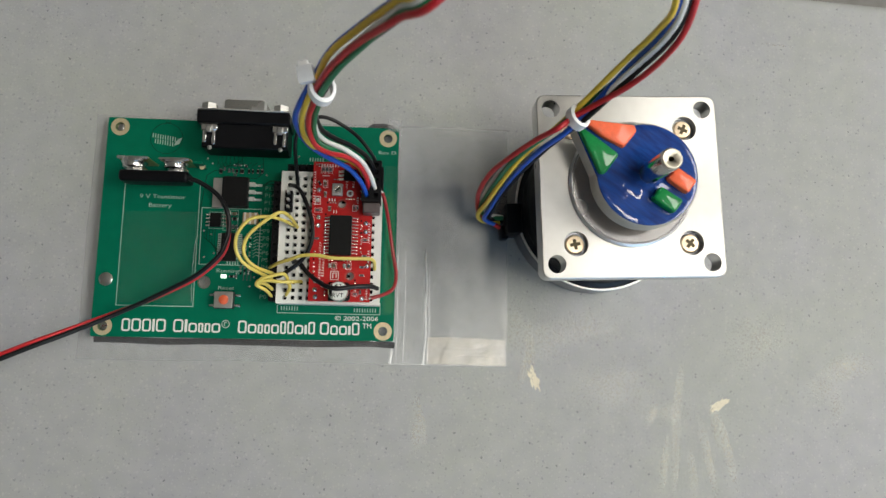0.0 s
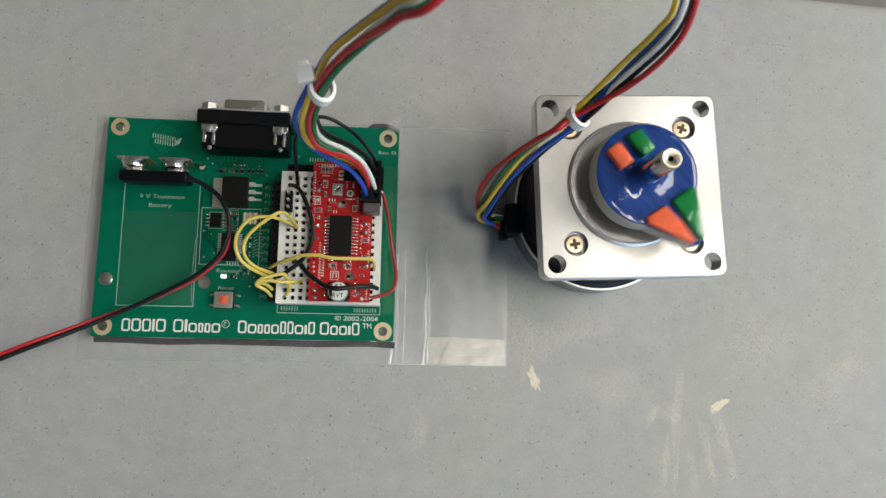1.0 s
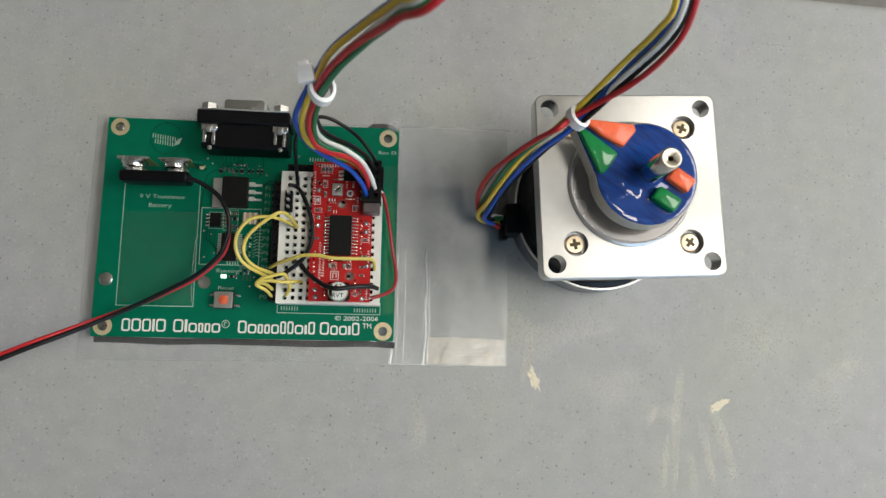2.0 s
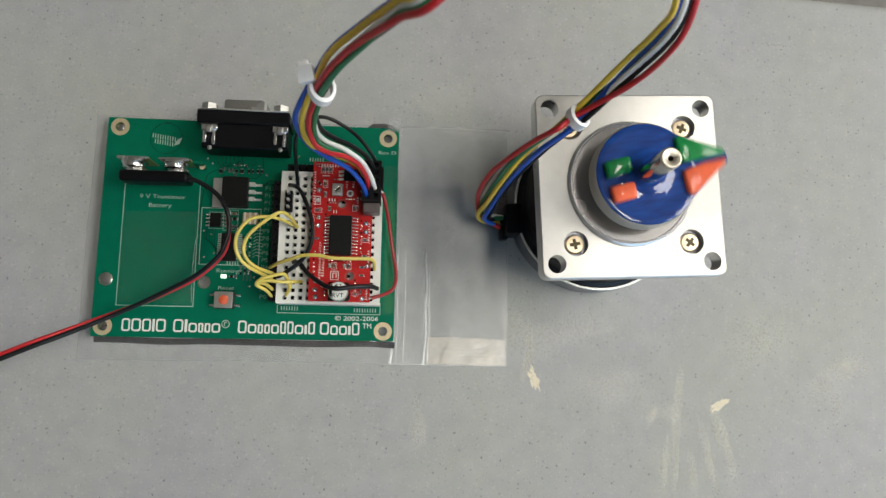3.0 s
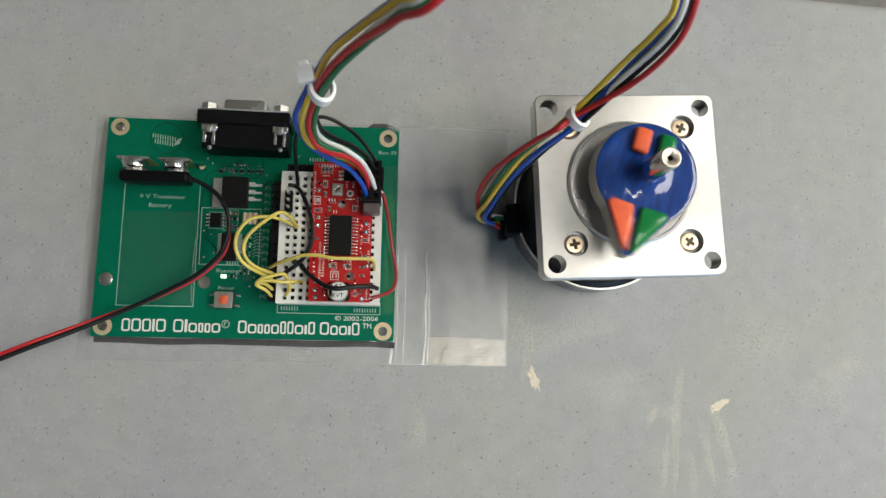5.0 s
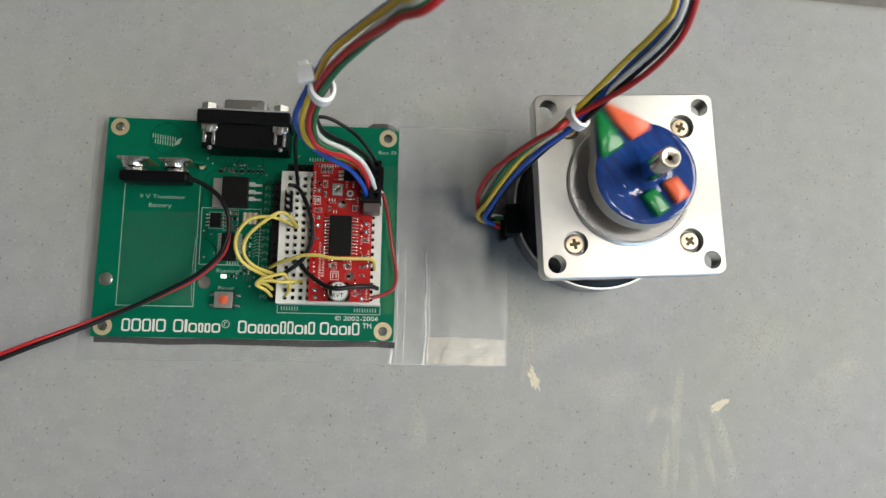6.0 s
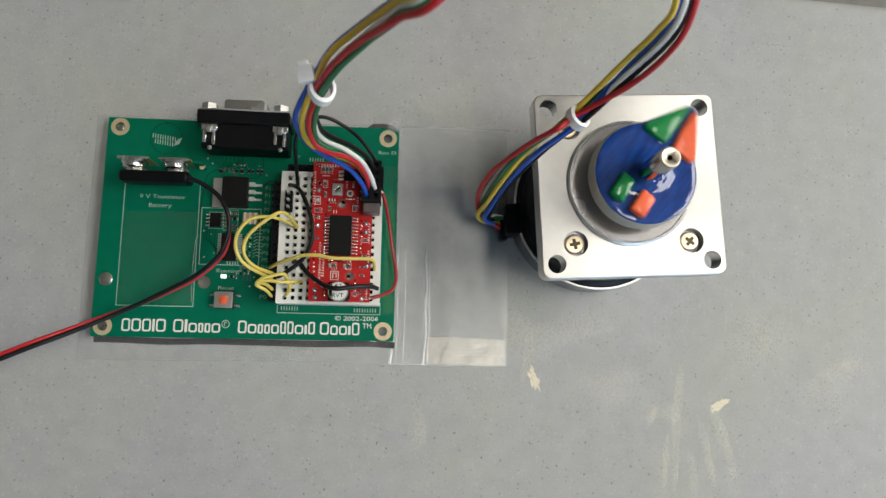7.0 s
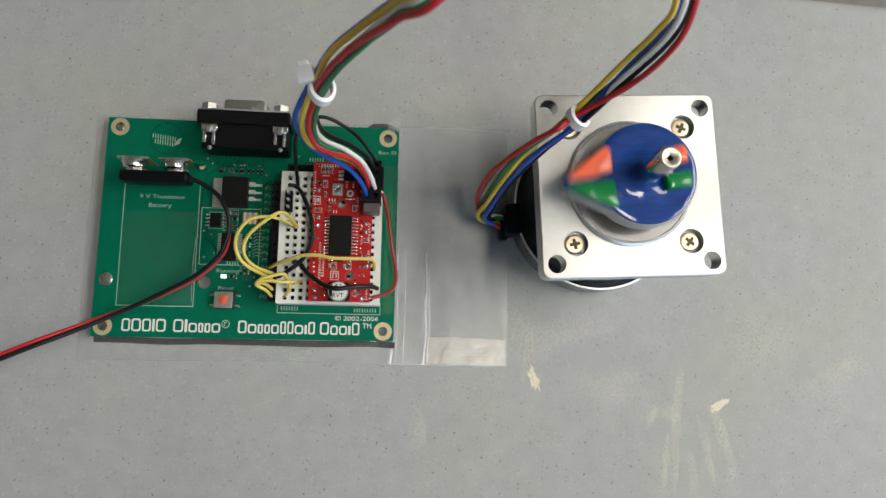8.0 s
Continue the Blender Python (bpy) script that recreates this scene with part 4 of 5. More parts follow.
def battery_snap():
    t = thing("battery_snap", "black battery snap connector with red and black wires", "battery connector")
    part("cap", Solid().box(-40.6, -18.2, 12.6, 16.4, Z + 6.5, Z + 14.2, BLACK, 1.4, seg=3), t, "black moulded cap")
    for x in (-37.0, -23.5):
        s = Solid().lathe(0, 0, [(3.4, 0.0), (3.6, 0.8), (3.3, 1.7), (2.6, 2.1), (0.0, 2.1)], CHROME, 8)
        s.v = [(x + a, 16.4 + z, Z + 7.5 + y) for a, y, z in s.v]
        part("stud", s, t, "bright snap stud")
    run = [(-19.1, 14.4, 17.0), (-14.4, 12.8, 16.5), (-9.0, 9.2, 16.0), (-5.7, 4.3, 15.5), (-4.7, -1.0, 15.0), (-5.3, -6.7, 15.0), (-7.7, -11.6, 14.5), (-14.2, -17.7, 14.0), (-23.2, -22.7, 13.0),
           (-33.6, -27.9, 13.0), (-44.8, -33.2, 15.0), (-55.2, -38.1, 18.0), (-62.4, -41.4, 20.0), (-78.8, -49.0, 22.0)]
    off = [(0.0, 1.4), (0.0, 1.4), (0.0, 1.4), (0.0, 1.4), (-0.05, 1.4), (0.1, 1.3), (0.2, 1.3), (0.2, 1.2), (0.1, 1.2), (-0.15, 1.1), (-0.5, 0.8), (-0.65, 0.6), (-0.7, 0.5), (-0.7, 0.5)]
    red, black = [], []
    for i, p in enumerate(run):
        a, c = Vector(run[max(i - 1, 0)]), Vector(run[min(i + 1, len(run) - 1)])
        d = (c - a)
        k = Vector((-d.y, d.x, 0)).normalized()
        o, dz = off[i]
        black.append(tuple(Vector(p) - k * o + Vector((0, 0, dz * 0.6))))
        red.append(tuple(Vector(p) + k * o - Vector((0, 0, dz * 0.6)) + Vector((-0.5, 0.4, 0)) * (i < 5)))
    part("black_wire", Solid().tube(black, 0.78, W_BLACK, 10, 8), t, "black insulated wire")
    part("red_wire", Solid().tube(red, 0.74, W_RED, 10, 8), t, "red insulated wire")


battery_contacts(board)
battery_snap()

# ---------------------------------------------------------------- red driver board
R0 = 16.8        # top face of the red board


def driver_board():
    d = thing("driver_board", "small red stepper driver board plugged into the white breadboard", "circuit board")
    x0, x1, y0, y1 = 22.3, 42.4, -25.4, 21.6
    cut = [circle(32.2, 7.3, 1.3, 16), circle(35.7, -16.9, 1.45, 16), circle(34.8, 11.0, 0.55, 12)]
    part("board", slab([(x0, y0), (x1, y0), (x1, y1), (x0, y1)], cut, R0 - 1.6, R0, RED_MASK, RED_EDGE), d)
    for i in range(8):
        for x in (24.36, 42.0 - 0.6):
            part("pin", Solid().box(x - 0.32, x + 0.32, 13.9 - 5.08 * i - 0.32, 13.9 - 5.08 * i + 0.32, 11.4, R0 - 1.5, TIN), d)
    chip = part("chip", Solid().box(28.6, 35.9, -10.2, 3.1, R0 + 0.25, R0 + 2.4, EPOXY, 0.25), d, "black motor driver chip")
    leads(chip, 28.6, 2.45, 1.08, 12, 1.9, R0, -1, 0.36, SOLDER)
    leads(chip, 35.9, 2.45, 1.08, 12, 2.1, R0, 1, 0.36, SOLDER)
    cap = part("capacitor", Solid().lathe(32.4, -22.3, [(3.1, R0 + 0.9), (3.3, R0 + 1.2), (3.3, R0 + 5.0), (3.0, R0 + 5.4), (0, R0 + 5.4)], CHROME, 32), d, "silver can capacitor with a black half")
    part("base", Solid().prism([(28.9, -25.3), (35.2, -25.3), (36.0, -24.4), (36.0, -20.0), (35.2, -19.1), (28.9, -19.1)], R0, R0 + 0.9, BLACK), cap, "black base")
    seg = [(32.4 + 2.95 * math.cos(radians(a)), -22.3 + 2.95 * math.sin(radians(a))) for a in range(128, 236, 6)]
    part("dark_mark", Solid().prism(seg, R0 + 5.4, R0 + 5.46, EPOXY), cap, "black printed mark")
    part("white_top", Solid().prism([(32.4 + 2.85 * math.cos(radians(a)), -22.3 + 2.85 * math.sin(radians(a))) for a in range(0, 360, 15)], R0 + 5.38, R0 + 5.43, SILK), cap)
    lettering("47", 31.2, -21.2, R0 + 5.44, 2.3, 1.2, BLACK, cap)
    lettering("RVT", 30.6, -24.3, R0 + 5.47, 3.6, 1.3, BLACK, cap)
    pot = part("trim_pot", Solid().box(28.8, 32.4, 9.9, 14.1, R0, R0 + 1.3, NUTSTEEL, 0.25), d, "square silver trimming potentiometer")
    part("dial", Solid().lathe(30.6, 12.0, [(1.35, R0 + 1.3), (1.3, R0 + 1.6), (0.5, R0 + 1.62), (0, R0 + 1.5)], SOLDER, 20), pot)
    part("slot", Solid().box(29.6, 31.6, 11.8, 12.2, R0 + 1.6, R0 + 1.68, EPOXY, rot=35), pot)
    part("test_ring", Solid().lathe(34.8, 11.0, [(0.6, R0), (0.6, R0 + 0.1), (1.15, R0 + 0.1), (1.15, R0)], SILK, 24, cap_low=False, cap_top=False), d)
    for x, y, r in ((32.2, 7.3, 1.75), (35.7, -16.9, 1.8)):
        part("hole_rim", Solid().lathe(x, y, [(1.25, R0 - 1.6), (1.3, R0 + 0.05), (r, R0 + 0.05), (r, R0)], RED_EDGE, 20, cap_low=False, cap_top=False), d)
    ic = part("chip", Solid().box(32.6, 36.8, 15.2, 19.0, R0 + 0.2, R0 + 1.7, EPOXY, 0.15), d, "small black regulator chip")
    leads(ic, 32.6, 18.3, 1.3, 3, 1.8, R0, -1, 0.7, TIN)
    spots = ((25.6, 18.9, 0.9, 1.9, GREYCER, 0), (26.8, 18.9, 0.9, 1.9, GREYCER, 0), (28.0, 18.9, 0.9, 1.9, GREYCER, 0), (24.6, 14.1, 0.9, 1.9, EPOXY, 35), (26.5, 14.0, 1.0, 2.2, BROWNCER, 0),
             (26.6, 10.4, 1.1, 2.3, BROWNCER, 0), (24.4, 5.0, 0.9, 2.0, GREYCER, 90), (28.2, 5.5, 1.2, 2.0, BROWNCER, 0), (24.3, -4.6, 0.9, 2.0, GREYCER, 90), (24.2, 8.3, 1.2, 2.0, TIN, 0),
             (40.3, -4.8, 0.9, 2.0, GREYCER, 90), (40.2, -10.1, 0.9, 2.0, GREYCER, 90), (36.4, 6.0, 0.7, 1.7, GREYCER, 0), (37.5, 6.0, 0.7, 1.7, GREYCER, 0),
             (29.0, -13.6, 1.2, 1.8, SOLDER, 0), (30.4, -13.6, 1.2, 1.8, BROWNCER, 0), (33.8, -13.6, 1.2, 1.8, SOLDER, 0), (35.2, -13.6, 1.2, 1.8, GREYCER, 0),
             (39.6, -13.9, 1.0, 2.0, GREYCER, 90), (39.6, -16.6, 0.9, 1.9, GREYCER, 90), (39.3, -22.2, 0.8, 1.8, GREYCER, 0), (37.6, -22.8, 0.7, 1.6, GREYCER, 90))
    for x, y, w, l, m, r in spots:
        small_part(x, y, R0, w, l, m, d, r)
    joint = None
    for x, y in ((24.4, 11.9), (24.6, 2.6), (24.6, -0.2), (40.4, 1.0), (40.4, -1.9), (24.4, -18.7), (24.4, -21.6), (24.6, -24.0), (39.9, -20.4), (39.9, -24.2), (41.2, -13.4)):
        if joint is None:
            joint = part("solder_joint", Solid().lathe(0, 0, [(0.95, 0), (0.75, 0.35), (0.35, 0.8), (0.0, 0.9)], SOLDER, 14), d, "shiny solder joint", at=pose(x * MM, y * MM, R0 * MM))
        else:
            again(joint, d, pose(x * MM, y * MM, R0 * MM))
    pts = Solid()
    rp = random.Random(21)
    for x, y, n, dx, dy in ((23.4, 20.4, 3, 0.9, 0.0), (38.4, 14.5, 5, 0.0, -1.3), (26.9, 3.6, 9, 0.0, -1.25), (38.9, 1.6, 9, 0.0, -1.3), (28.6, -11.9, 8, 1.0, 0.0), (23.6, -9.0, 7, 0.0, -1.3),
                            (33.6, 9.0, 4, 0.8, 0.0), (27.4, 7.6, 4, 0.9, 0.0), (37.4, -18.2, 4, 0.0, -0.9), (27.5, -20.0, 4, 0.0, -1.1), (29.4, 15.6, 3, 0.9, 0.0)):
        for i in range(n):
            pts.lathe(x + dx * i + 0.15 * rp.random(), y + dy * i + 0.15 * rp.random(), [(0.34, R0), (0.30, R0 + 0.12), (0.12, R0 + 0.16), (0.0, R0 + 0.06)], SOLDER if rp.random() < 0.7 else SLOT, 8)
    tagged(part("solder_points", pts, d), kind="stuff")
    # unreadable white print: bars
    rng = random.Random(9)
    s = Solid()
    for x, y, n, up in ((22.9, 18.0, 7, 1), (22.9, 11.6, 6, 1), (27.0, -8.0, 0, 1), (25.6, -6.0, 16, 1), (26.8, -8.0, 10, 1), (23.0, 3.5, 6, 1), (41.6, 0.8, 8, 1), (41.6, -8.4, 6, 1), (37.4, 9.6, 4, 1),
                        (33.6, 15.0, 3, 1), (35.8, 15.2, 3, 1), (26.6, -15.2, 3, 1), (26.6, -18.8, 3, 1), (37.6, -20.8, 4, 1), (41.3, -20.8, 5, 1), (28.0, 8.6, 3, 0), (29.6, 4.6, 2, 0), (24.2, 20.4, 8, 0)):
        for i in range(n):
            a = 0.9 * i
            if up:
                s.line([(x - 0.25, y - a), (x + 0.35 * rng.random(), y - a)], 0.16 + 0.14 * rng.random(), R0, SILK, 0.05)
                s.line([(x + 0.3 * rng.random(), y - a - 0.3), (x + 0.3, y - a - 0.3)], 0.14, R0, SILK, 0.05)
            else:
                s.line([(x + a, y - 0.35), (x + a, y + 0.35)], 0.3, R0, SILK, 0.05)
    for x0_, x1_, y0_, y1_ in ((29.4, 31.9, -18.2, -15.4), (25.4, 27.6, 16.8, 16.9), (23.4, 25.0, 7.0, 9.6)):
        s.line([(x0_, y0_), (x1_, y0_), (x1_, y1_), (x0_, y1_), (x0_, y0_)], 0.2, R0, SILK, 0.05)
    for x, y, w, l, mm_, r in spots:
        hw, hl = (w / 2 + 0.25, l / 2 + 0.2) if r == 0 else (l / 2 + 0.2, w / 2 + 0.25)
        if r in (0, 90) and int(x * 10) % 3 == 1:
            s.line([(x - hw, y - hl), (x + hw, y - hl), (x + hw, y + hl), (x - hw, y + hl), (x - hw, y - hl)], 0.1, R0, SILK, 0.05)
    s.line([(30.1, -17.6), (30.1, -16.0), (31.2, -16.0), (31.2, -17.4)], 0.25, R0, SILK, 0.05)
    part("printed_word", s, d, "white unreadable print")


driver_board()

# ---------------------------------------------------------------- plug, jumper wires


def plug_connector():
    p = thing("plug_connector", "black two-row plug housing on the red driver board", "connector")
    top = 25.0
    hs = [rounded(x - 0.8, x + 0.8, y - 0.8, y + 0.8, 0.1, 1) for x in (40.7, 43.5) for y in (19.0, 16.46, 13.92, 11.38, 8.84)]
    s = slab([(39.0, 7.0), (45.3, 7.0), (45.3, 20.6), (39.0, 20.6)], hs, top - 2.2, top, BLACK, BLACK, SLOT)
    s.box(39.02, 45.28, 7.02, 20.58, R0, top - 2.2, BLACK)
    part("housing", s, p)
    part("latch", Solid().box(45.3, 46.0, 12.0, 18.4, R0 + 1, top + 0.6, BLACK, 0.2), p, "black latch rib")
    part("end_block", Solid().box(39.4, 45.0, 3.6, 6.98, R0, top - 2.6, SMOKY, 0.3), p, "smoky brown end block")


plug_connector()


def jumper(points, mat, label, r=0.58):
    t = thing("jumper_wire", label, "wire", "jumper wires on the breadboard")
    part("insulation", Solid().tube(points, r, mat, 10, 8), t)
    a, b = Vector(points[0]), Vector(points[1])
    c, d = Vector(points[-1]), Vector(points[-2])
    for p, q in ((a, b), (c, d)):
        n = (p - q).normalized()
        part("bare_end", Solid().tube([tuple(p - n * 0.3), tuple(p + n * 0.6)], 0.32, TIN, 8, 2), t, "bare tinned end")


Y, K = "thin yellow jumper wire looped between socket and breadboard", "thin black jumper wire bent over the breadboard"
jumper([(9.6, -17.9, 12.5), (7.7, -17.2, 17), (4.1, -15.5, 21), (1.1, -12.9, 23), (-0.3, -9.1, 24), (0.4, -4.7, 25), (4.0, -0.2, 25), (10.0, 0.9, 24), (14.1, 0.5, 19), (16.6, -0.1, 13)], W_PALEY, Y)
jumper([(9.9, -16.2, 12.5), (7.9, -15.8, 17), (5.1, -14.7, 20), (2.5, -12.0, 22), (2.1, -8.3, 23), (4.2, -4.4, 24), (9.2, -0.2, 25), (13.3, 2.5, 24), (15.7, 1.8, 20), (17.4, -0.5, 13)], W_PALEY, Y)
jumper([(8.8, -14.3, 12.5), (12.3, -13.3, 18), (16.1, -12.5, 21), (20.3, -11.3, 23), (25.3, -11.1, 24), (30.7, -11.9, 24), (38.3, -11.6, 22), (42.3, -11.5, 20.5), (43.6, -12.1, 18), (43.7, -14.2, 13)], W_PALEY, "thin yellow jumper wire laid across the red board")
jumper([(9.7, -23.8, 12.5), (8.6, -22.2, 17), (6.1, -20.7, 20), (7.7, -18.9, 21), (10.8, -17.9, 21), (14.2, -17.0, 20), (15.4, -17.9, 18), (15.5, -19.4, 16.5), (16.2, -20.9, 16), (14.6, -23.5, 13)], W_PALEY, Y)
jumper([(9.9, -21.5, 12.5), (8.4, -20.2, 17), (6.3, -20.0, 19), (8.9, -19.3, 20), (13.3, -19.5, 19), (17.5, -19.2, 17), (19.6, -18.8, 13)], W_PALEY, Y)
jumper([(16.9, 13.9, 13), (16.8, 16.9, 16), (16.9, 21.2, 22), (17.3, 25.4, 27), (19.3, 29.8, 30), (24.1, 32.3, 31), (28.1, 32.5, 30), (32.9, 30.7, 28), (37.4, 27.6, 27), (41.1, 23.5, 26), (43.0, 21.2, 23)], W_BLACK, K, 0.62)
jumper([(14.1, 14.2, 13), (17.0, 12.6, 17), (19.4, 9.6, 19), (21.2, 5.6, 20), (23.0, 0.2, 21), (23.4, -4.8, 21), (22.0, -9.4, 20), (19.3, -12.9, 19), (15.7, -15.7, 18), (11.2, -17.7, 12.5)], W_BLACK, K, 0.68)
jumper([(16.5, -12.3, 13), (19.1, -13.1, 17.5), (22.3, -16.6, 20), (26.3, -19.6, 22), (29.8, -21.3, 23.5), (32.8, -21.6, 23.9), (38.1, -20.8, 22.5), (42.6, -20.4, 20), (44.9, -20.8, 17)], W_BLACK, "black jumper wire bent across the red board", 0.78)
jumper([(45.7, 11.1, 19), (46.9, 7.1, 17), (48.2, 0.9, 14), (49.8, -8.5, 12), (51.0, -15.3, 12), (50.3, -20.0, 13), (47.4, -22.5, 15), (42.8, -24.1, 17.6)], W_DARKRED, "thin red jumper wire bowed beside the breadboard", 0.62)

# ---------------------------------------------------------------- stepper motor
AX, AY, TOP = 121.0, 10.1, 46.6     # axis and top face of the mounting plate
MOTOR_TURN = 2.2


def stepper_motor():
    m = thing("stepper_motor", "round stepper motor with a square turned aluminium plate", "motor", at=pose(AX * MM, AY * MM, 0, 0, 0, MOTOR_TURN))
    q, sq = 23.8, 17.8
    cut = [circle(x * q, y * q, 2.75, 28) for x, y in ((-1, 1), (1, 1), (1, -1), (-1, -1))] + [circle(x * sq, y * sq, 3.75, 28) for x, y in ((-1, 1), (1, 1), (1, -1), (-1, -1))]
    h = 28.2
    out = rounded(-h, h, -h, h, 2.6, 6)
    inner = rounded(-h + 0.35, h - 0.35, -h + 0.35, h - 0.35, 2.3, 6)
    s = slab(inner, cut, TOP - 6.4, TOP, PLATE, PLATE_SIDE, PLATE_SIDE)
    n = len(out)
    quad = [(i, (i + 1) % n, n + (i + 1) % n, n + i) for i in range(n)]
    s.add([(x, y, TOP - 6.4) for x, y in out] + [(x, y, TOP - 0.35) for x, y in out], quad, PLATE_SIDE)
    s.add([(x, y, TOP - 0.35) for x, y in out] + [(x, y, TOP) for x, y in inner], quad, PLATE_SIDE)
    part("mounting_plate", s, m, "square turned aluminium plate with rounded corners")
    hub = part("hub", Solid().lathe(-0.2, 0.2, [(19.2, TOP), (19.2, TOP + 1.0), (18.6, TOP + 1.5), (18.2, TOP + 1.5), (18.0, TOP + 1.3), (9.0, TOP + 1.3), (5.6, TOP + 1.3)], HUB, 96,
                                    cap_top=True, mats=[PLATE_SIDE, RIM, HUB, CAN, HUB, HUB]), m, "raised round centring hub")
    part("bearing", Solid().lathe(0, 0, [(5.5, TOP + 1.5), (5.5, TOP + 2.2), (3.0, TOP + 2.2)], CAN, 32), hub, "steel bearing ring")
    # countersunk screws in their recesses
    first = None
    for x, y, r in ((-1, 1, 20), (1, 1, 65), (1, -1, 50), (-1, -1, 10)):
        at = pose(x * sq * MM, y * sq * MM, 0, 0, 0, r)
        if first is None:
            s = Solid().lathe(0, 0, [(3.75, TOP - 4.5), (3.75, TOP - 2.3), (3.0, TOP - 2.3)], CAN, 28, cap_low=False, cap_top=False)
            s.lathe(0, 0, [(2.85, TOP - 2.4), (2.85, TOP - 1.7), (2.5, TOP - 1.3), (0.0, TOP - 1.15)], SCREW, 28)
            first = part("screw", s, m, "yellow zinc cross-head screw", at=at)
            cr = Solid().box(-1.6, 1.6, -0.5, 0.5, TOP - 1.5, TOP - 1.1, RECESS).box(-0.5, 0.5, -1.6, -0.5, TOP - 1.5, TOP - 1.1, RECESS)
            cr.box(-0.5, 0.5, 0.5, 1.6, TOP - 1.5, TOP - 1.1, RECESS)
            cross = part("cross_slot", cr, first, "dark cross slot")
        else:
            o = again(first, m, at)
            again(cross, o, Matrix())
    # body: upper dark cylinder, black shoulder, bright rim and satin can
    part("upper_body", Solid().lathe(0, 0, [(26.6, 21.0), (26.6, TOP - 6.4)], EPOXY, 72, cap_top=False), m, "dark upper motor body")
    part("shoulder", Solid().lathe(0.5, 0.1, [(28.9, 12.3), (27.2, 13.6), (26.6, 21.0)], DARKCAN, 72, cap_low=False, cap_top=False), m, "black lacquered shoulder")
    part("rim", Solid().lathe(0.5, 0.1, [(29.7, 12.0), (29.7, 12.6), (29.5, 12.8), (29.1, 12.8), (29.0, 12.2), (28.0, 12.2)], RIM, 72, cap_low=False, cap_top=False), m, "bright polished rim")
    part("can", Solid().lathe(0.5, 0.1, [(29.0, 0.0), (29.7, 1.0), (29.7, 12.0)], CAN, 72), m, "satin steel can")
    g = part("grommet", Solid().box(-32.6, -27.0, -9.4, 1.4, 3.0, 14.0, BLACK, 1.2, seg=2), m, "black cable grommet")
    part("boot", Solid().box(-33.8, -31.0, -10.4, -5.4, 1.5, 8.5, BLACK, 1.0, seg=2), g)
    # shaft with the pointer wheel
    sh = Solid().lathe(0, 0, [(2.95, TOP + 1.0), (2.95, 76.4)], SHAFT, 32, cap_top=False)
    sh.lathe(0, 0, [(2.95, 76.4), (2.6, 76.95), (2.3, 77.0), (0.75, 76.2)], CONE, 32, cap_low=False, cap_top=False)
    sh.lathe(0, 0, [(0.75, 76.2), (0.55, 75.4), (0.5, 73.0)], RECESS, 20, cap_low=False)
    shaft = part("shaft", sh, m, "ground steel shaft with a tapered end")
    z0, z1 = 53.8, 60.0
    w = Solid().lathe(0, 0, [(14.9, z0), (15.2, z0 + 0.3), (15.2, z1 - 1.0), (14.7, z1 - 0.35)], CREAM, 64)
    part("wheel", w, shaft, "wooden disc with a cream edge")
    w = Solid().lathe(0, 0, [(14.75, z1 - 0.5), (14.6, z1 - 0.1), (14.0, z1 + 0.12), (12.6, z1 + 0.0), (9.0, z1 - 0.05), (4.6, z1 + 0.1), (3.6, z1 + 0.9), (2.95, z1 + 1.1)], BLUE, 64, cap_low=False, cap_top=False)
    part("painted_face", w, shaft, "glossy blue painted face of the disc")
    part("pointer_base", Solid().prism([(10.2, -9.6), (11.5, -9.4), (24.2, -1.3), (24.6, 0.2), (24.0, 1.8), (11.5, 9.4), (10.2, 9.6)], z0 + 0.1, z1 - 0.1, BLUE, CREAM, 0.2), shaft, "cream wooden pointer nose")

    def slabby(name, pts, zb, zt, mat, label):
        n = len(pts)
        c = (sum(p[0] for p in pts) / n, sum(p[1] for p in pts) / n)
        vs, fs = [], []
        levels = ((0.0, zb), (0.0, zt - 0.7), (0.25, zt - 0.25), (0.8, zt))
        # rounded corners: each corner becomes three points
        rim = []
        for i, p in enumerate(pts):
            a, b_ = Vector(pts[i - 1]), Vector(pts[(i + 1) % n])
            p = Vector(p)
            u, v = (a - p), (b_ - p)
            k = min(0.7, u.length * 0.3, v.length * 0.3)
            rim += [p + u.normalized() * k, p + (u.normalized() + v.normalized()) * k * 0.28, p + v.normalized() * k]
        m_ = len(rim)
        for d, z in levels:
            for p in rim:
                e = p - Vector(c)
                vs.append((*(Vector(c) + e * (1 - d / max(e.length, 1.5))), z))
        for lv in range(len(levels) - 1):
            fs += [(lv * m_ + i, lv * m_ + (i + 1) % m_, (lv + 1) * m_ + (i + 1) % m_, (lv + 1) * m_ + i) for i in range(m_)]
        fs.append(tuple(range((len(levels) - 1) * m_, len(levels) * m_)))
        part(name, Solid().add(vs, fs, mat, True), shaft, label)
    slabby("green_nose", [(10.0, 0.8), (16.5, 0.6), (23.8, 0.9), (23.3, 2.0), (11.2, 8.7), (10.0, 7.8)], z1 - 0.6, z1 + 1.6, GREEN, "glossy green painted half of the pointer")
    slabby("orange_nose", [(9.8, -8.0), (11.2, -9.0), (22.6, -2.2), (23.6, -0.7), (17.0, -0.5), (10.0, -1.6)], z1 - 0.6, z1 + 1.6, ORANGE, "orange painted half of the pointer")
    slabby("green_block", [(-12.0, 0.9), (-4.5, 1.4), (-4.5, 5.8), (-12.0, 5.4)], z1 - 0.3, z1 + 2.6, GREEN, "raised glossy green block")
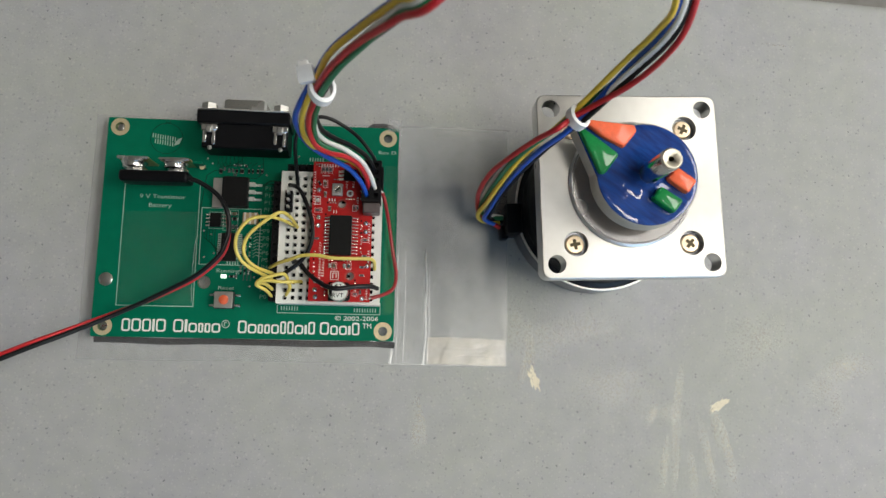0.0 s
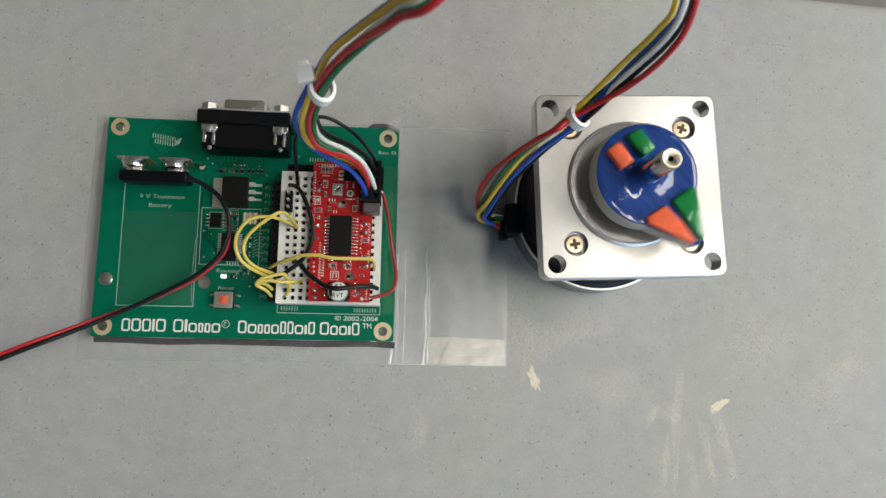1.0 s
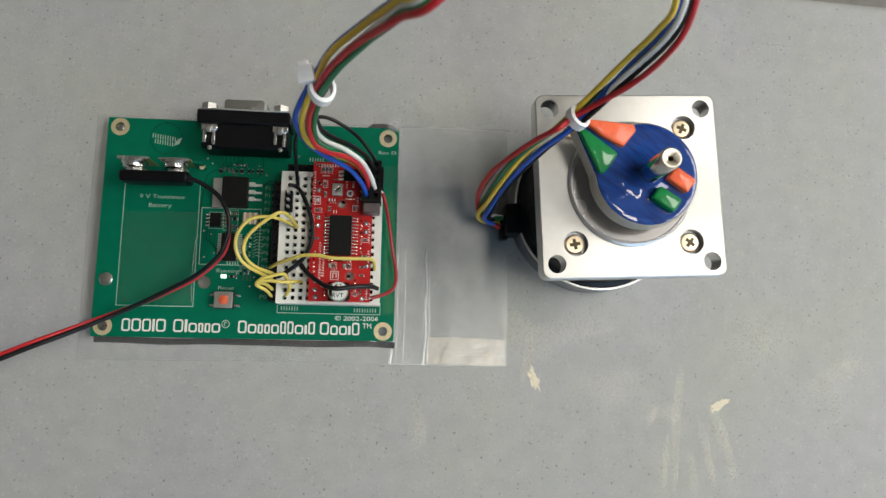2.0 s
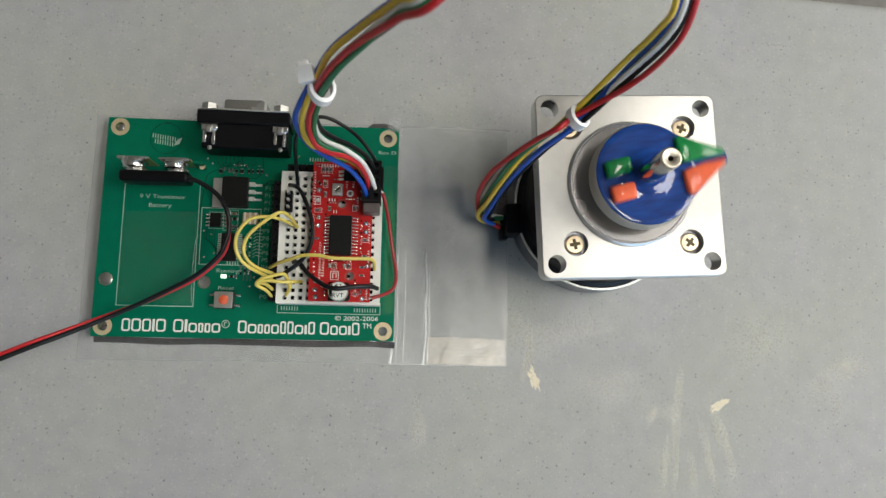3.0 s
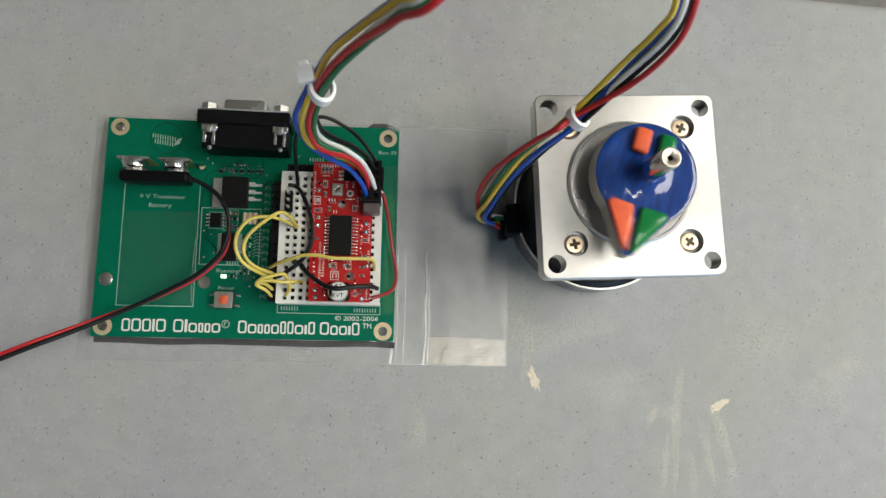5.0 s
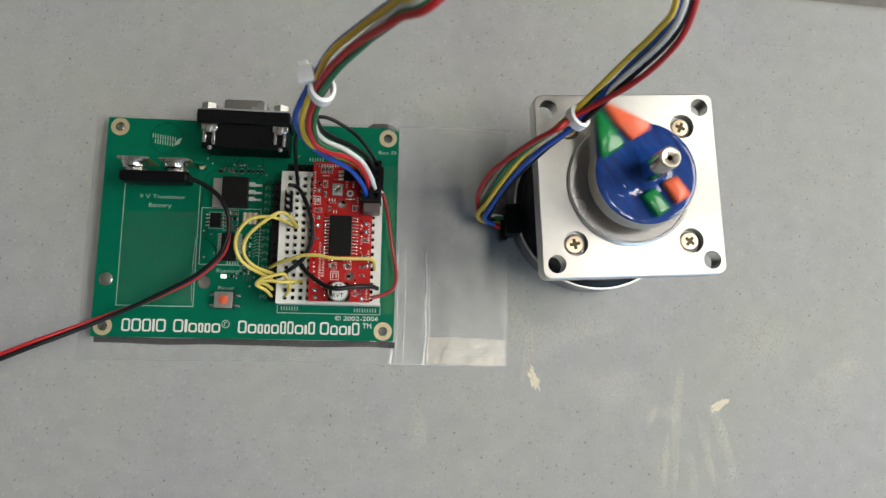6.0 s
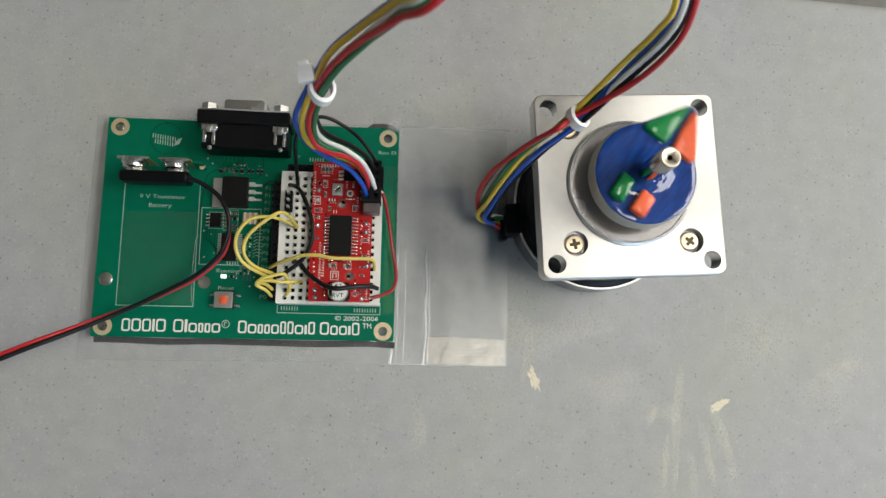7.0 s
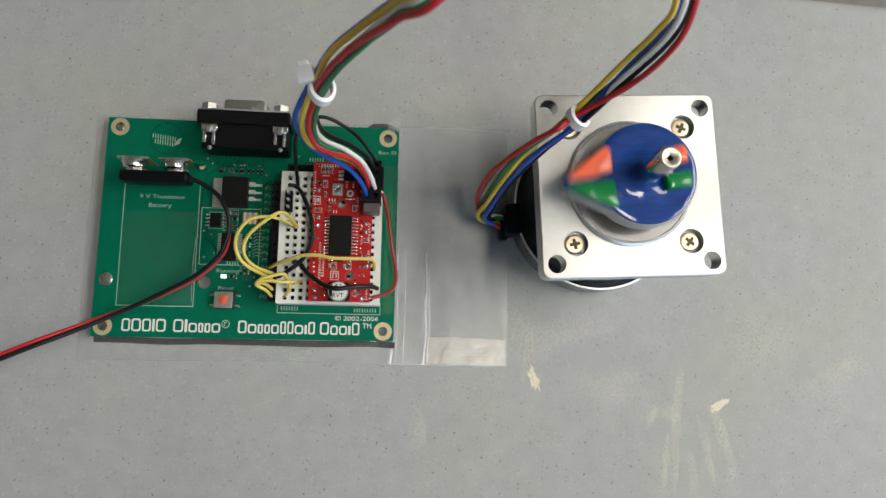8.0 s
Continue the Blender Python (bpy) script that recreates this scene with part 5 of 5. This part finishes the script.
    slabby("orange_block", [(-12.0, -6.4), (-5.2, -6.2), (-4.8, -1.6), (-12.0, -1.7)], z1 - 0.3, z1 + 2.4, ORANGE, "raised orange block")
    return m, shaft


motor, motor_shaft = stepper_motor()

# ---------------------------------------------------------------- motor cable and ties


def motor_cable():
    c = thing("motor_cable", "bundle of six coloured wires from the motor to the driver board", "cable")
    # the middle line of the bundle from the plug, up out of view, and down to the motor
    mid = [(27.7, 22.6, 76), (30.4, 22.8, 83), (34.9, 24.4, 95), (41.7, 25.0, 107), (49.4, 24.7, 120), (57.1, 25.8, 130), (82.0, 62.0, 134.0), (104.0, 66.0, 128.0), (107.0, 40.9, 118),
           (110.2, 35.6, 110), (110.6, 32.4, 100), (106.5, 29.0, 86), (98.4, 22.9, 71), (89.8, 20.0, 58)]
    # across and up from the middle line, in mm: blue, yellow, white, black, red, green
    left = ((-2.5, 0.5), (-1.0, 0.5), (0.1, -0.9), (0.9, -1.5), (0.9, 1.0), (2.3, 0.1))
    wide = ((-2.5, 0.2), (-1.3, 0.9), (0.1, -0.7), (0.6, -1.6), (1.5, 0.9), (2.1, -0.7))
    right = ((0.9, -0.4), (2.5, 0.6), (-0.2, 0.3), (-1.3, 0.0), (-2.9, 0.5), (0.6, -1.6))
    tie = ((-0.7, -0.2), (1.6, 0.6), (0.2, -1.4), (-1.9, -0.3), (0.1, 1.3), (1.2, -0.9))
    cross = ((-2.5, 0.1), (-1.3, 0.8), (0.1, -0.5), (0.6, -1.7), (1.8, 0.9), (1.7, -0.7))
    over = ((-2.5, 0.0), (-1.3, 0.7), (-0.1, 0.1), (0.3, -1.7), (2.2, 0.6), (1.0, 0.0))
    turning = tuple(((a[0] + b[0]) / 2, (a[1] + b[1]) / 2 + 0.6) for a, b in zip(over, right))
    plan = [left, wide, cross, over, over, over, turning, right, right, right, right, tie]
    # from the plug to the first tie, where the wires cross over one another
    ends = {0: [(40.6, 9.2, 23.4), (39.1, 11.8, 29.0), (35.7, 14.8, 34.0), (32.2, 15.7, 39.0), (27.8, 16.8, 44.0), (24.5, 17.8, 50.0), (22.8, 19.1, 57.0), (22.7, 20.1, 66.0), (24.8, 21.2, 74.0)],
            1: [(40.6, 13.8, 23.0), (38.0, 17.4, 28.0), (33.6, 18.7, 33.0), (29.4, 18.0, 39.0), (25.8, 17.6, 48.0), (24.0, 18.3, 57.0), (24.5, 19.9, 66.0), (26.5, 20.8, 75.0)],
            2: [(43.2, 11.6, 23.4), (41.7, 14.4, 30.0), (39.2, 17.1, 36.0), (34.2, 19.3, 41.0), (29.4, 20.2, 45.0), (27.1, 20.9, 50.0), (26.6, 22.0, 55.0), (26.8, 22.6, 63.0), (27.8, 22.2, 72.0)],
            3: [(43.2, 17.0, 23.0), (40.7, 20.1, 30.0), (36.0, 21.6, 37.0), (31.1, 22.4, 42.0), (28.0, 23.1, 47.0), (27.0, 23.7, 53.0), (27.3, 23.9, 61.0), (28.4, 23.6, 70.0)],
            4: [(41.1, 11.5, 23.6), (40.4, 13.7, 31.0), (38.2, 15.9, 37.0), (34.4, 16.6, 43.0), (30.3, 15.8, 49.0), (27.2, 16.1, 55.0), (26.0, 18.1, 62.0), (26.7, 20.0, 69.0), (28.6, 21.1, 76.0)],
            5: [(42.6, 14.4, 23.4), (39.2, 16.4, 31.0), (34.6, 18.7, 38.0), (30.1, 18.4, 44.0), (27.5, 18.0, 51.0), (27.0, 19.1, 59.0), (28.0, 20.8, 67.0), (29.9, 21.6, 75.0)]}
    # from the second tie down to the motor's grommet
    tails = {0: [(95.4, 19.0, 67.0), (90.6, 16.4, 59.0), (86.3, 13.1, 48.0), (83.4, 9.9, 36.0), (81.4, 6.3, 24.0), (80.8, 4.3, 14.0), (86.5, 3.0, 8.0)],
             1: [(94.0, 21.8, 63.0), (89.5, 18.4, 58.0), (84.9, 14.3, 50.5), (82.0, 10.7, 40.0), (79.7, 7.3, 28.0), (78.3, 5.4, 16.0), (81.0, 4.4, 9.5), (87.0, 4.0, 8.5)],
             2: [(93.3, 20.2, 66.0), (87.9, 17.5, 58.0), (83.2, 15.2, 47.0), (80.1, 12.1, 36.0), (78.8, 9.4, 25.0), (79.0, 8.0, 17.0), (81.5, 6.8, 10.0), (88.0, 6.0, 9.0)],
             3: [(96.7, 20.2, 63.0), (92.4, 17.5, 54.0), (88.1, 14.0, 42.0), (84.9, 10.5, 31.0), (83.3, 7.3, 19.0), (83.0, 5.3, 11.0), (88.0, 5.0, 7.0)],
             4: [(92.4, 18.7, 71.5), (88.0, 17.4, 65.0), (82.8, 15.2, 55.0), (78.7, 13.2, 44.0), (76.9, 10.6, 32.0), (77.3, 8.4, 22.0), (80.0, 5.9, 10.0), (87.0, 2.2, 9.5)],
             5: [(92.5, 19.8, 66.0), (87.0, 16.6, 60.0), (83.2, 14.2, 50.0), (80.6, 11.0, 38.5), (79.2, 8.7, 27.5), (78.8, 7.5, 18.5), (82.0, 6.2, 9.0), (88.0, 5.4, 10.5)]}
    names = (("blue_wire", W_BLUE), ("yellow_wire", W_YELLOW), ("white_wire", W_WHITE), ("black_wire", W_BLACK), ("red_wire", W_RED), ("green_wire", W_GREEN))
    for w, (name, mat) in enumerate(names):
        pts = list(ends[w])
        for i, p in enumerate(mid[1:13], 1):
            a, b = Vector(mid[i - 1]), Vector(mid[i + 1])
            t = (b - a).normalized()
            side = t.cross(Vector((0, 0, 1))).normalized()
            up = side.cross(t)
            o = plan[i - 1][w]
            pts.append(tuple(Vector(p) + side * o[0] + up * o[1]))
        pts += tails[w]
        part(name, Solid().tube(pts, 0.77, mat, 12, 10), c, name.replace("_wire", "") + " insulated wire")
    return mid


CABLE = motor_cable()


def cable_tie(centre, along, radius, tail, label):
    """A nylon tie pulled round a bundle: strap ring, square head and, where it shows, a cut tail."""
    t = thing("cable_tie", label, "cable tie", "cable ties on the motor cable")
    n = Vector(along).normalized()
    u = n.cross(Vector((0, 0, 1))).normalized()
    w = u.cross(n)
    c = Vector(centre)
    k = 32
    s = Solid()
    prof = [(radius, -1.6), (radius + 0.9, -1.4), (radius + 0.9, 1.4), (radius, 1.6)]
    vs = []
    for i in range(k):
        a = 2 * math.pi * i / k
        d = u * math.cos(a) * 1.12 + w * math.sin(a) * 0.9
        vs += [c + d * r + n * z for r, z in prof]
    fs = [(i * 4 + j, i * 4 + (j + 1) % 4, ((i + 1) % k) * 4 + (j + 1) % 4, ((i + 1) % k) * 4 + j) for i in range(k) for j in range(4)]
    s.add(vs, fs, NYLON, True)
    part("strap", s, t)
    if tail:
        m = pose(tail[0] * MM, tail[1] * MM, tail[2] * MM, 12, -8, 10)
        part("head", Solid().box(-2.0, 2.0, -2.2, 2.0, -1.8, 1.6, NYLON, 0.6, seg=2), t, at=m)
        part("tail", Solid().box(-1.6, 1.0, 1.9, 3.2, -0.8, 0.6, NYLON, 0.4, seg=2), t, at=m)
        part("strap_end", Solid().box(1.6, 3.6, -2.4, -0.6, -1.4, -0.4, NYLON, 0.3, seg=2), t, at=m)


def towards(i):
    a, b = Vector(CABLE[i - 1]), Vector(CABLE[i + 1])
    d = (b - a).normalized()
    return tuple(d + Vector((0, 0, 0.3 if d.z > 0 else -0.55)))


cable_tie(tuple(Vector(CABLE[1]) + Vector((0.9, -0.6, 0))), towards(1), 2.7, (27.8, 24.6, 86.0), "white nylon cable tie with a square head round the wires")
cable_tie(tuple(Vector(CABLE[12]) + Vector((-0.6, -0.9, 0))), towards(12), 2.15, None, "white nylon cable tie round the wires above the motor")

# ---------------------------------------------------------------- what moves


def motions():
    # the motor creeps a little round its near corner as it starts and stops
    px, py = -23.8, -23.8
    rows = []
    for t, d in ((0.0, 0.0), (0.5, 0.0), (0.9, 0.25), (1.5, 0.4), (3.0, 0.45), (4.5, 0.45), (4.8, 0.6), (5.8, 0.85), (6.2, 0.95), (7.5, 0.85), (8.0, 0.7)):
        base = pose(AX * MM, AY * MM, 0, 0, 0, MOTOR_TURN)
        rows.append((t, base @ pose(px * MM, py * MM, 0) @ pose(0, 0, 0, 0, 0, d) @ pose(-px * MM, -py * MM, 0)))
    walk(motor, rows)
    # the pointer's heading, degrees anticlockwise: one turn forward, rest, one turn back, and so on
    turns = ((0.0, 144.5), (0.3, 144.5), (0.4, 152.5), (0.5, 178.0), (0.6, 199.5), (0.7, 229.0), (0.8, 257.5), (0.9, 275.0), (1.0, 306.0), (1.1, 318.5), (1.2, 345.0),
             (1.3, 362.0), (1.4, 377.0), (1.5, 403.0), (1.6, 420.0), (1.7, 450.5), (1.8, 474.0), (1.9, 497.0), (2.0, 504.0), (2.35, 504.5), (2.45, 497.0), (2.6, 464.0), (2.7, 441.0),
             (2.8, 417.5), (2.9, 402.0), (3.0, 374.0), (3.1, 356.5), (3.2, 327.0), (3.3, 315.0), (3.4, 297.0), (3.5, 273.5), (3.6, 256.0), (3.7, 225.5),
             (3.8, 194.5), (3.9, 175.5), (4.0, 149.0), (4.1, 144.5), (4.5, 144.5), (4.6, 156.4), (4.7, 185.6), (4.8, 209.0), (5.0, 254.0), (5.2, 299.0), (5.4, 345.0), (5.6, 391.0),
             (5.7, 414.0), (5.8, 437.5), (5.9, 455.0), (6.0, 484.0), (6.1, 499.5), (6.2, 509.0), (6.6, 509.5), (6.7, 489.0), (6.8, 457.0), (6.9, 441.5),
             (7.0, 413.0), (7.1, 397.5), (7.2, 368.5), (7.3, 352.0), (7.4, 332.0), (7.5, 312.0), (7.6, 291.5), (7.7, 264.5), (7.8, 238.5), (7.9, 220.5), (8.0, 188.5))
    walk(motor_shaft, [(t, pose(0, 0, 0, 0, 0, a - MOTOR_TURN)) for t, a in turns])


motions()
